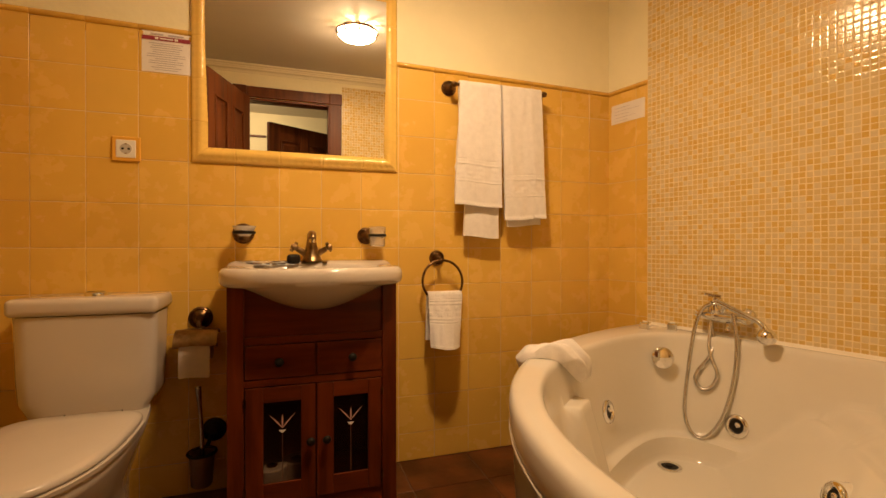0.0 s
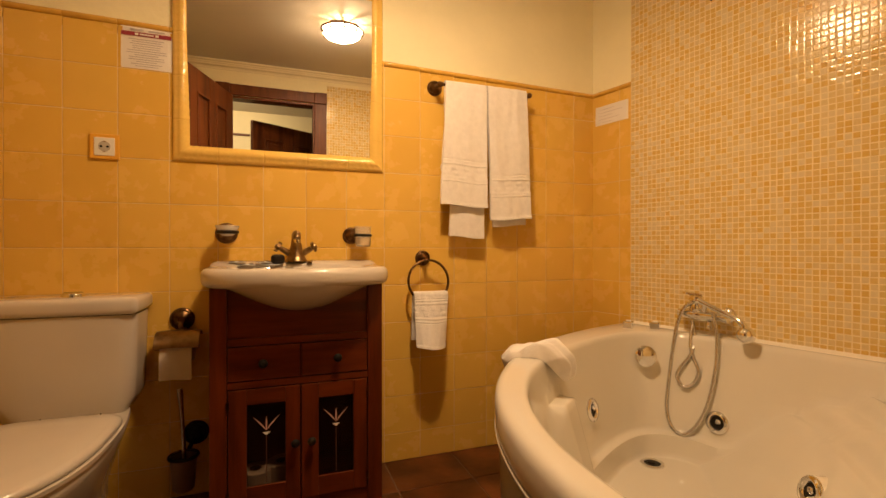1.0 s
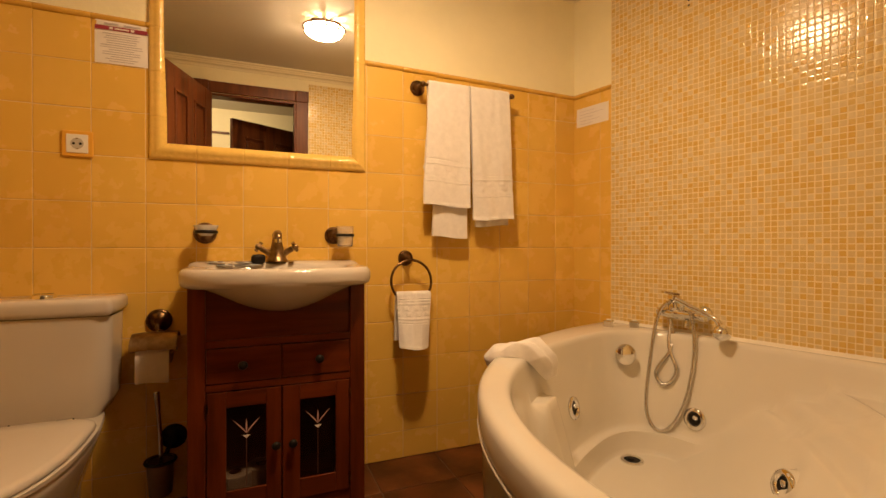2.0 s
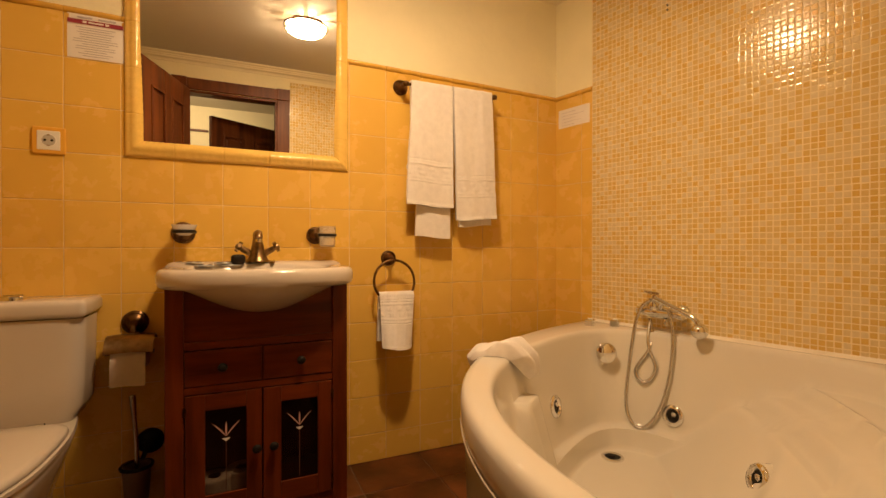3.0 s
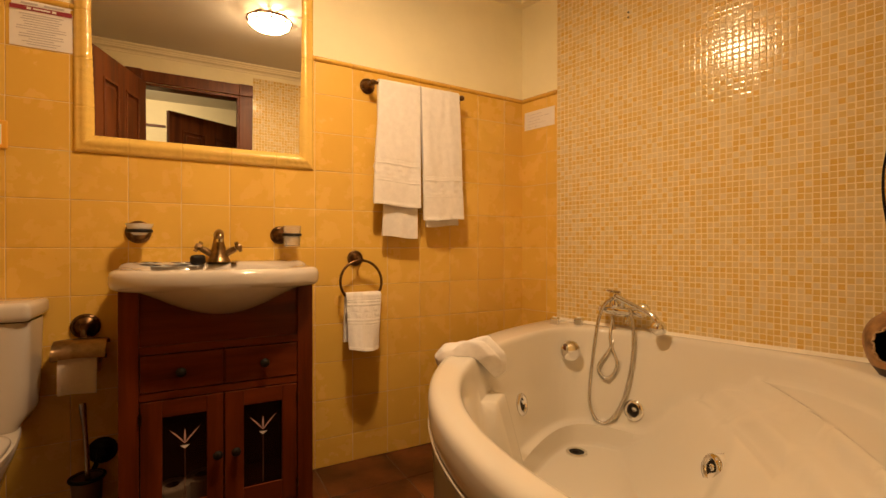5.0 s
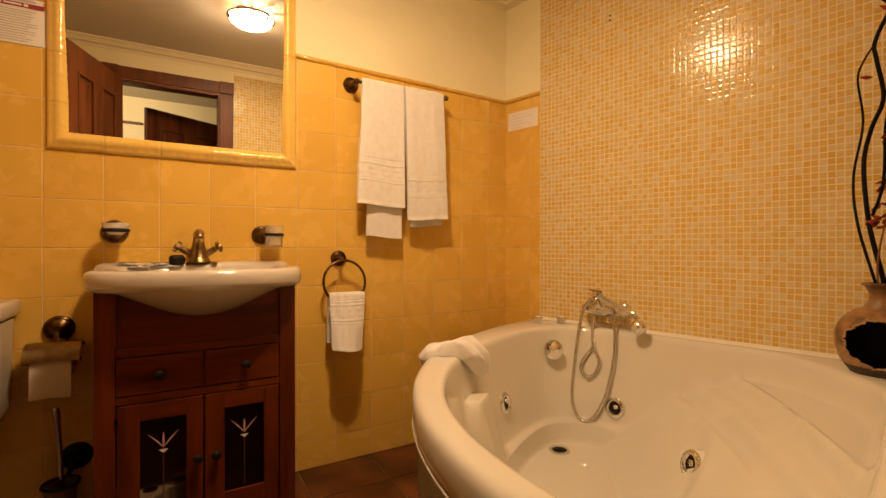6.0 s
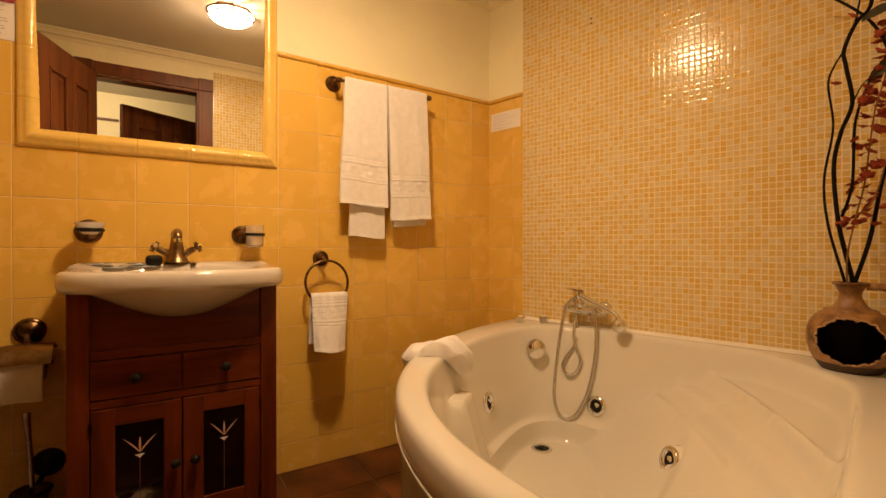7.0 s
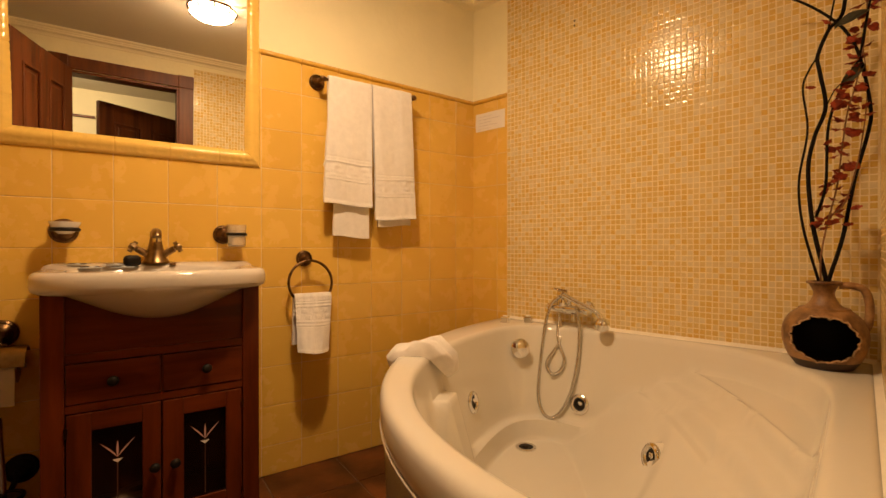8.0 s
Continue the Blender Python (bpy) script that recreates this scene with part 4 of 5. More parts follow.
def tumbler():
    t = thing("tooth_tumbler", "frosted glass tumbler in a bronze wall holder", "tumbler", (0, 0, 0))
    x, z = 0.298, 0.980
    r = rose(t, x, z, 0.036)
    part("arm", tube([(x, YT - 0.02, z), (x + 0.018, YT - 0.045, z)], 0.008, 10, n=3), M_BRONZE, r, smooth=True)
    cx, cy = x + 0.036, YN - 0.080
    part("band", lathe([(0.0370, -0.005), (0.0370, 0.005), (0.0345, 0.005), (0.0345, -0.005), (0.0370, -0.005)], 32, pose(cx, cy, z)), M_BLACK, t, "dark bronze band", smooth=False)
    part("cup", lathe([(0.0, -0.046), (0.028, -0.046), (0.031, -0.042), (0.034, 0.036), (0.0315, 0.036), (0.0285, -0.040), (0, -0.041)], 32, pose(cx, cy, z)), M_FROST, t, "frosted white glass cup", smooth=True)


soap_dish()
tumbler()


def paper_holder():
    t = thing("toilet_paper_holder", "bronze toilet paper holder with a curved cover", "toilet paper holder", (0, 0, 0))
    x, z = -0.328, 0.664
    r = rose(t, x, z, 0.042)
    yc, zc = YN - 0.070, 0.570
    part("arm", tube([(x, YT - 0.02, z), (x, YT - 0.03, z - 0.03), (x + 0.02, yc + 0.03, zc + 0.055)], 0.009, 10, n=4), M_BRONZE, r, smooth=True)
    part("pin", tube([(-0.405, yc, zc), (-0.33, yc, zc), (-0.262, yc, zc)], 0.007, 10, n=2), M_BRONZE, t, smooth=True)

    def fn(u, v):
        a = radians(40 + 132 * v)
        return Vector((-0.398 + 0.140 * u, yc + 0.060 * math.cos(a) + 0.0, zc - 0.002 + 0.060 * math.sin(a) + 0.004 * math.sin(u * math.pi)))
    part("cover", sheet(fn, 12, 16, 0.0022), M_BRASS, t, "curved bronze cover flap", smooth=True)
    q = thing("toilet_roll", "white toilet roll hanging in the bronze holder", "toilet roll", (0, 0, 0))
    part("roll", lathe([(0.020, -0.05), (0.050, -0.05), (0.050, 0.05), (0.020, 0.05), (0.020, -0.05)], 36, pose(-0.330, yc, zc, 0, 90, 0)), M_TOILETP, q, smooth=False)
    part("loose_sheet", sheet(lambda u, v: Vector((-0.380 + 0.100 * u, yc - 0.0515 - 0.006 * math.sin(v * 2.4) + 0.003 * math.sin(u * 3), zc - 0.104 * v + 0.002 * math.sin(u * 5) * v)), 10, 12, 0.0008), M_TOILETP, q, "hanging end of paper", smooth=True)


paper_holder()


def brush():
    t = thing("toilet_brush", "dark toilet brush in a bronze wall holder", "toilet brush", (0, 0, 0))
    x, y = -0.312, YN - 0.085
    r = rose(t, x + 0.030, 0.235, 0.044)
    r.data.materials[0] = M_BLACK
    part("arm", tube([(x + 0.030, YT - 0.02, 0.235), (x + 0.01, y + 0.045, 0.185)], 0.008, 10, n=3), M_BLACK, r, smooth=True)
    part("ring", tube([(x + 0.046 * math.cos(a), y + 0.046 * math.sin(a), 0.182) for a in [2 * math.pi * k / 16 for k in range(16)]], 0.006, 8, closed=True, n=3), M_BLACK, t, "dark holder ring", smooth=True)
    part("cup", lathe([(0, 0.062), (0.032, 0.062), (0.036, 0.068), (0.044, 0.186), (0.041, 0.186), (0.033, 0.072), (0, 0.070)], 28, pose(x, y, 0)), M_BRUSHCUP, t, "brownish glass cup", smooth=True)
    part("handle", tube([(x + 0.002, y - 0.004, 0.09), (x, y - 0.004, 0.25), (x - 0.010, y - 0.002, 0.40), (x - 0.012, y, 0.425)], lambda f: 0.0078 + 0.003 * smoothstep(0.5, 0.7, f) - 0.004 * smoothstep(0.85, 1, f), 12), M_HOSE, t, "pale metal handle", smooth=True)


M_BRUSHCUP = material("brown_glass_cup", (0.20, 0.12, 0.07), 0.3, vary=0.15)
brush()


def socket():
    t = thing("wall_socket", "white power socket in an orange plastic frame", "socket", (-0.5685, YT, 1.2875))
    part("frame", box(-0.045, 0.045, -0.010, 0.0, -0.045, 0.045, 0.0045, 3), M_SOCKETF, t, "orange plastic frame")
    b = part("plate", box(-0.031, 0.031, -0.0125, -0.004, -0.032, 0.032, 0.002, 2), M_SOCKET, t)
    part("well_rim", lathe([(0.0215, 0.0), (0.0215, 0.0008), (0.0195, 0.0014), (0.0185, 0.0)], 32, pose(0, -0.0122, 0, 90, 0, 0)), M_SOCKET, b, smooth=True)
    # flat disc whose grey paints the shade of the white recess
    part("well", lathe([(0.0188, 0.0006), (0, 0.0006)], 32, pose(0, -0.0122, 0, 90, 0, 0)), M_SHADE, b, "white socket recess, its shade painted grey")
    for s in (-1, 1):
        part("pin_hole", lathe([(0.0044, 0.0009), (0, 0.0009)], 12, pose(s * 0.0095, -0.0122, 0, 90, 0, 0)), M_BLACK, b)
        part("earth_clip", box(-0.004, 0.004, -0.0138, -0.0120, s * 0.0175 - 0.002, s * 0.0175 + 0.002, 0.0005, 1), M_BRASS, b)


M_SHADE = material("grey_plastic_and_shade", (0.50, 0.47, 0.41), 0.5, vary=0.05)
socket()


def notice(name, label, m, w, h, header, lines, seed):
    """A paper sheet taped to the tiles, with unreadable print as bars. Local x right, z up, -y to the room."""
    t = thing(name, label, "notice")
    t.matrix_basis = m
    part("paper", sheet(lambda u, v: Vector((w * u, -0.001 - 0.0015 * math.sin(u * math.pi) - 0.001 * math.sin(v * 5), h * v)), 8, 8, 0.0005), M_PAPER, t, "white paper sheet")
    rnd = random.Random(seed)
    if header:
        part("title", box(w * 0.18, w * 0.44, -0.0042, -0.0036, h * 0.905, h * 0.945), M_INK, t, "grey title bar")
        part("title", box(w * 0.54, w * 0.86, -0.0042, -0.0036, h * 0.900, h * 0.940), M_INK, t, "grey title bar")
        part("colour_band", box(w * 0.01, w * 0.99, -0.0042, -0.0036, h * 0.775, h * 0.870), M_RED, t, "dark red printed band")
        part("emblem", box(w * 0.27, w * 0.34, -0.0048, -0.0043, h * 0.795, h * 0.850, 0.0002, 1), M_PAPER, t, "white emblem shape")
        part("emblem", box(w * 0.37, w * 0.64, -0.0048, -0.0043, h * 0.805, h * 0.840, 0.0002, 1), M_PAPER, t, "white emblem shape")
        part("emblem", box(w * 0.67, w * 0.74, -0.0048, -0.0043, h * 0.795, h * 0.850, 0.0002, 1), M_PAPER, t, "white emblem shape")
    z0, z1 = (0.06, 0.70) if header else (0.12, 0.80)
    for k in range(lines):
        z = h * (z1 + (z0 - z1) * k / (lines - 1))
        a = rnd.uniform(0.10, 0.30) if header else 0.12
        b = 1 - a if header else rnd.uniform(0.5, 0.85)
        part("print_line", box(w * a, w * b, -0.0042, -0.0036, z - h * 0.008, z + h * 0.008), M_INK, t)


notice("menu_notice", "white printed notice with a dark red band taped to the tiles", pose(-0.521, YT, 1.579), 0.160, 0.151, True, 13, 3)
ang_e = math.degrees(math.atan2(DE.y, DE.x))
notice("small_notice", "small white printed card stuck to the ochre tiles", Matrix.Translation((NE.x + 0.023 * DE.x - 0.007 * NORMAL_E.x, NE.y + 0.023 * DE.y - 0.007 * NORMAL_E.y, 1.545)) @ pose(0, 0, 0, 0, 0, ang_e), 0.188, 0.094, False, 5, 8)


M_SACHET = material("pale_blue_sachet", (0.52, 0.56, 0.60), 0.35, vary=0.1, scale=30.0)


def sachets():
    for x, y, a, w, l in ((-0.100, YN - 0.150, 12, 0.036, 0.062), (-0.040, YN - 0.110, 25, 0.036, 0.070), (-0.020, YN - 0.155, 18, 0.032, 0.066), (-0.135, YN - 0.100, -14, 0.034, 0.060)):
        t = thing("toiletry_sachet", "flat pale toiletry sachet with dark print on the washbasin", "sachet", (x, y, 0.8655 + 0.016 * smoothstep(-0.16, -0.05, y - YN)), a, group="sachets on the washbasin")
        part("packet", sheet(lambda u, v: Vector(((u - 0.5) * l, (v - 0.5) * w, 0.0022 + 0.0035 * math.sin(math.pi * u) * math.sin(math.pi * v))), 10, 8, 0.0016), M_SACHET, t, smooth=True)
        part("dark_stripe", box(-l * 0.40, -l * 0.08, -w * 0.36, w * 0.36, 0.0046, 0.0062), M_BLACK, t, "dark printed stripe")
        part("dark_stripe", box(l * 0.16, l * 0.36, -w * 0.36, w * 0.36, 0.0046, 0.0062), M_BLACK, t, "dark printed stripe")
    t = thing("toiletry_packet", "small dark crumpled toiletry packet leaning by the tap", "packet", (0.008, YN - 0.115, 0.8690), 20)
    part("packet", box(-0.026, 0.024, -0.014, 0.014, 0.0, 0.036, 0.0125, 4), M_BLACK, t, smooth=True)
    part("label_band", box(-0.0225, 0.004, -0.0106, 0.0106, 0.010, 0.014), M_PAPER, t, "thin white band").matrix_basis = pose(0, 0, 0, 0, 12, 0)


sachets()


# ---- towel over the bath's rim ----
def rim_towel():
    t = thing("rim_towel", "small white terry towel draped over the bath rim", "towel", (SE.x - 0.010, SE.y + 0.008, 0), 103.0)

    def fn(u, v, lift):
        th = RIM_TOWEL[0] + (RIM_TOWEL[1] - RIM_TOWEL[0]) * u + 0.04 * math.sin(v * 3.0)
        ro, ri = bath_out(th), bath_in(th)
        d = -0.045 + 0.240 * v * (0.80 + 0.20 * math.sin(u * 3.4 + 0.5))
        soft = (4 * u * (1 - u)) ** 0.22 * (4 * v * (1 - v)) ** 0.22 if 0 < u < 1 and 0 < v < 1 else 0.0
        h = lift * soft * (0.030 + 0.018 * noise.noise(Vector((u * 3.0, v * 3.6, 2.2))) + 0.007 * math.sin(u * 10 + v * 6) * smoothstep(0.3, 0.7, v) + 0.034 * smoothstep(0.45, 0.8, v) + 0.008 * math.sin(u * 17 + v * 3) * smoothstep(0.5, 0.9, v))
        width = ro - ri
        if d < 0:
            r, z, n = ro + 0.003, RIM - 0.016 + d * 0.95, (1.0, 0.25)
        elif d < width:
            f = d / width
            r, z, n = ro - d, RIM + 0.003 - 0.017 * (1 - f) ** 6 - 0.014 * f ** 8, (0.4 * (1 - f) - 0.4 * f, 1.0)
        else:
            e = d - width
            r, z, n = ri - 0.004 - 0.55 * e, RIM - 0.012 - 0.90 * e, (-0.9, 0.45)
        r += h * n[0]
        return Vector((BATH_C[0] + r * math.cos(th), BATH_C[1] + r * math.sin(th), z + h * n[1]))
    bm = sheet(lambda u, v: fn(u, v, 1.0), 44, 60)
    sheet(lambda u, v: fn(u, v, 0.05), 44, 60, bm=bm)
    bmesh.ops.remove_doubles(bm, verts=list(bm.verts), dist=0.0004)
    bmesh.ops.recalc_face_normals(bm, faces=list(bm.faces))
    part("cloth", bm, M_TOWEL, t, smooth=True)


RIM_TOWEL = (0.335, 0.585)
rim_towel()


# ---- shower mixer on the bath wall ----
def E_at(s, off, z):
    p = NE + s * DE - off * NORMAL_E
    return Vector((p.x, p.y, z))


ang_w = math.degrees(math.atan2(DE.y, DE.x))


def mixer():
    t = thing("shower_mixer", "chrome bath mixer with hand shower and steel hose", "shower mixer", (0, 0, 0))
    for s in (0.505, 0.655):
        m = Matrix.Translation(E_at(s, 0.006, 0.662)) @ Vector((-NORMAL_E.x, -NORMAL_E.y, 0)).to_track_quat("Z", "Y").to_matrix().to_4x4()
        part("escutcheon", lathe([(0.033, 0), (0.033, 0.005), (0.026, 0.014), (0.016, 0.018), (0.014, 0.05)], 28, m), M_CHROME, t, smooth=True)
    body = part("body", tube([E_at(0.488, 0.058, 0.660), E_at(0.50, 0.058, 0.660), E_at(0.58, 0.060, 0.660), E_at(0.645, 0.058, 0.660), E_at(0.668, 0.058, 0.660)], lambda f: 0.017 + 0.009 * math.exp(-((f - 0.5) / 0.16) ** 2), 20), M_CHROME, t, smooth=True)
    part("end_cap", lathe([(0, -0.012), (0.019, -0.010), (0.021, 0), (0.019, 0.010), (0, 0.012)], 20, Matrix.Translation(E_at(0.672, 0.058, 0.658)) @ Vector((DE.x, DE.y, 0)).to_track_quat("Z", "Y").to_matrix().to_4x4()), M_CHROME, body, smooth=True)
    part("cartridge", lathe([(0.024, 0), (0.025, 0.012), (0.022, 0.036), (0.015, 0.046), (0, 0.048)], 24, Matrix.Translation(E_at(0.560, 0.062, 0.672))), M_CHROME, body, smooth=True)
    lever = box(-0.013, 0.013, -0.052, 0.020, 0.0, 0.011, 0.004, 2)
    merge(lever, box(-0.019, 0.019, -0.019, 0.019, -0.024, 0.002, 0.006, 2))
    part("lever", lever, M_CHROME, body, smooth=False).matrix_basis = Matrix.Translation(E_at(0.560, 0.062, 0.735)) @ pose(0, 0, 0, -9, 0, ang_w - 32)
    part("cradle", tube([E_at(0.595, 0.070, 0.676), E_at(0.605, 0.085, 0.694), E_at(0.612, 0.092, 0.706)], 0.010, 12), M_CHROME, body, smooth=True)
    part("diverter", lathe([(0.009, 0), (0.009, 0.018), (0.013, 0.022), (0.013, 0.03), (0, 0.033)], 16, Matrix.Translation(E_at(0.612, 0.062, 0.628)) @ pose(0, 0, 0, 180, 0, 0) @ pose(0, 0, -0.01)), M_CHROME, body, smooth=True)
    hs = part("hand_shower", tube([E_at(0.585, 0.095, 0.722), E_at(0.625, 0.098, 0.706), E_at(0.69, 0.104, 0.682), E_at(0.735, 0.108, 0.664), E_at(0.755, 0.110, 0.648), E_at(0.760, 0.110, 0.632)], lambda f: 0.0125 - 0.0030 * math.sin(math.pi * f), 16), M_CHROME, t, "chrome hand shower", smooth=True)
    m = Matrix.Translation(E_at(0.764, 0.108, 0.612)) @ Vector((0.30 * NORMAL_E.x + 0.25 * DE.x, 0.30 * NORMAL_E.y + 0.25 * DE.y, -0.80)).to_track_quat("Z", "Y").to_matrix().to_4x4()
    part("shower_head", lathe([(0.031 * math.sin(k * 0.16), -0.031 * math.cos(k * 0.16)) for k in range(0, 16)] + [(0.018, 0.025), (0, 0.025)], 32, m), M_CHROME, hs, smooth=True)
    part("spray_face", lathe([(0.016, 0.0255), (0, 0.0262)], 24, m), M_SHADE, hs, "grey spray face")
    h = part("hose", tube([E_at(*p) for p in HOSE_BIG], 0.0072, 12, n=10), M_HOSE, t, "flexible steel hose", smooth=True)
    part("hose_loop", tube([E_at(*p) for p in HOSE_SMALL], 0.0072, 12, n=10), M_HOSE, h, smooth=True)


HOSE_BIG = [(0.561, 0.085, 0.713), (0.522, 0.085, 0.68), (0.500, 0.098, 0.603), (0.494, 0.130, 0.456), (0.502, 0.172, 0.292), (0.532, 0.186, 0.220), (0.574, 0.180, 0.202), (0.612, 0.156, 0.244), (0.643, 0.137, 0.328), (0.658, 0.106, 0.464), (0.652, 0.085, 0.599), (0.635, 0.085, 0.679)]
HOSE_SMALL = [(0.543, 0.06, 0.631), (0.559, 0.068, 0.562), (0.56, 0.097, 0.504), (0.530, 0.128, 0.442), (0.526, 0.138, 0.405), (0.553, 0.138, 0.377), (0.582, 0.123, 0.393), (0.596, 0.112, 0.441), (0.569, 0.1, 0.494), (0.553, 0.09, 0.538), (0.545, 0.06, 0.619)]
mixer()


# ---- vase with dry branches on the bath's corner deck ----
def jug():
    c = E_at(1.467, 0.168, 0)
    t = thing("ceramic_jug", "rustic brown ceramic jug with a large jagged hole and a handle", "vase", (c.x, c.y, RIM + 0.001), math.degrees(math.atan2(-c.y, -c.x)))
    prof = [(0.050, 0.0), (0.066, 0.004), (0.086, 0.028), (0.098, 0.062), (0.102, 0.090), (0.098, 0.120), (0.084, 0.148), (0.062, 0.168), (0.044, 0.178), (0.034, 0.190), (0.026, 0.208), (0.026, 0.222), (0.034, 0.240), (0.038, 0.248)]
    # dense shell, open on the side that faces the doorway
    P = smooth_path([(r, 0, h) for r, h in prof], 6)
    segs = 120
    hole_c = Vector((0.098, 0.0, 0.090))

    def inside(p):
        a = math.atan2(p.z - hole_c.z, p.y)
        R = 0.071 + 0.0022 * math.sin(a * 17) + 0.0016 * math.sin(a * 29 + 2) + 0.002 * math.sin(a * 7 + 1)
        return p.x > 0 and math.hypot(p.y * 0.93, (p.z - hole_c.z) * 1.12) < R
    for name, off, mat, label in (("body", 0.0, M_JUG, ""), ("lining", -0.006, M_BLACK, "black inside of the jug")):
        bm = bmesh.new()
        rows = []
        for q in P:
            rows.append([bm.verts.new(((q.x + off) * math.cos(2 * math.pi * k / segs), (q.x + off) * math.sin(2 * math.pi * k / segs), q.z + (0.002 if off else 0))) for k in range(segs)])
        for A, B in zip(rows, rows[1:]):
            for k in range(segs):
                f = (A[k], A[(k + 1) % segs], B[(k + 1) % segs], B[k])
                if not inside(sum((v.co for v in f), Vector()) / 4):
                    bm.faces.new(f)
        bm.faces.new(list(reversed(rows[0])))
        bmesh.ops.recalc_face_normals(bm, faces=list(bm.faces))
        part(name, bm, mat, t, label, smooth=True)
    # chipped pale edge
    pts = []
    for k in range(64):
        a = 2 * math.pi * k / 64
        R = 0.0715 + 0.0022 * math.sin(a * 17) + 0.0016 * math.sin(a * 29 + 2) + 0.002 * math.sin(a * 7 + 1)
        y, z = R * math.cos(a) / 0.93, hole_c.z + R * math.sin(a) / 1.12
        rr = min(P, key=lambda q: abs(q.z - z) + (0 if q.z < 0.17 else 1)).x
        # radius between the two nearest heights
        for q0, q1 in zip(P, P[1:]):
            if q0.z <= z <= q1.z:
                rr = q0.x + (q1.x - q0.x) * (z - q0.z) / max(1e-6, q1.z - q0.z)
                break
        pts.append((math.sqrt(max(rr * rr - y * y, 1e-5)), y, z))
    part("jagged_edge", tube(pts, lambda f: 0.0026 + 0.0010 * math.sin(f * 230), 8, closed=True, n=2), M_JUGEDGE, t, "pale chipped clay edge", smooth=True)
    part("foot_ring", lathe([(0.068, 0), (0.070, 0.004), (0.080, 0.018), (0.084, 0.024)], 48), M_JUGDARK, t, "dark clay foot", smooth=True)
    part("neck_ring", tube([(0.058 * math.cos(a), 0.058 * math.sin(a), 0.170) for a in [2 * math.pi * k / 24 for k in range(24)]], 0.004, 8, closed=True, n=3), M_JUG, t, smooth=True)
    part("lip", tube([(0.038 * math.cos(a), 0.038 * math.sin(a), 0.248) for a in [2 * math.pi * k / 24 for k in range(24)]], 0.0045, 8, closed=True, n=3), M_JUG, t, smooth=True)
    part("handle", tube([(0.0, 0.034, 0.240), (0.0, 0.070, 0.240), (-0.002, 0.092, 0.224), (-0.004, 0.100, 0.180), (-0.002, 0.097, 0.135), (0, 0.088, 0.112)], lambda f: 0.0105, 12), M_JUG, t, "looped clay handle", smooth=True)
    return c


M_JUG = material("rustic_clay", (0.20, 0.085, 0.030), 0.45, vary=0.5, scale=18.0, other=(0.46, 0.25, 0.095), bump=0.002, bump_scale=40.0)
M_JUGEDGE = material("pale_clay", (0.40, 0.26, 0.14), 0.7, vary=0.5, scale=60.0, bump=0.002, bump_scale=120.0)
M_JUGDARK = material("dark_foot_clay", (0.05, 0.03, 0.02), 0.6, vary=0.3, scale=30.0)
M_STICK = material("black_lacquered_branch", (0.005, 0.003, 0.002), 0.7, spec=0.15, vary=0.3, scale=40.0, bump=0.001, bump_scale=90.0)
M_DRYSTEM = material("brown_dry_stem", (0.20, 0.09, 0.035), 0.7, vary=0.3, scale=40.0)
M_FLOWER = material("dried_red_blossom", (0.22, 0.022, 0.011), 0.75, vary=0.4, scale=50.0, other=(0.50, 0.075, 0.026))
M_LEAF = material("dark_dry_leaf", (0.035, 0.034, 0.016), 0.6, vary=0.4, scale=30.0, other=(0.07, 0.06, 0.028))
jug()


def blossom(bm, p, size, rnd):
    """A small cup of five curled petals."""
    m = Matrix.Translation(p) @ Euler((rnd.uniform(-0.7, 0.7), rnd.uniform(-0.7, 0.7), rnd.uniform(0, 6))).to_matrix().to_4x4()
    for k in range(5):
        a = 2 * math.pi * k / 5 + rnd.uniform(-0.2, 0.2)
        ln, w = size * rnd.uniform(0.8, 1.15), size * 0.5
        rows = []
        for f, ww, up in ((0.0, 0.25, 0.0), (0.45, 1.0, 0.30), (0.8, 0.8, 0.42), (1.0, 0.2, 0.40)):
            c = Vector((math.cos(a), math.sin(a), 0)) * ln * f
            sd = Vector((-math.sin(a), math.cos(a), 0)) * w * ww
            z = Vector((0, 0, size * up))
            rows.append((bm.verts.new(m @ (c - sd + z)), bm.verts.new(m @ (c + z - Vector((0, 0, size * 0.12)))), bm.verts.new(m @ (c + sd + z))))
        for r0, r1 in zip(rows, rows[1:]):
            bm.faces.new((r0[0], r0[1], r1[1], r1[0]))
            bm.faces.new((r0[1], r0[2], r1[2], r1[1]))


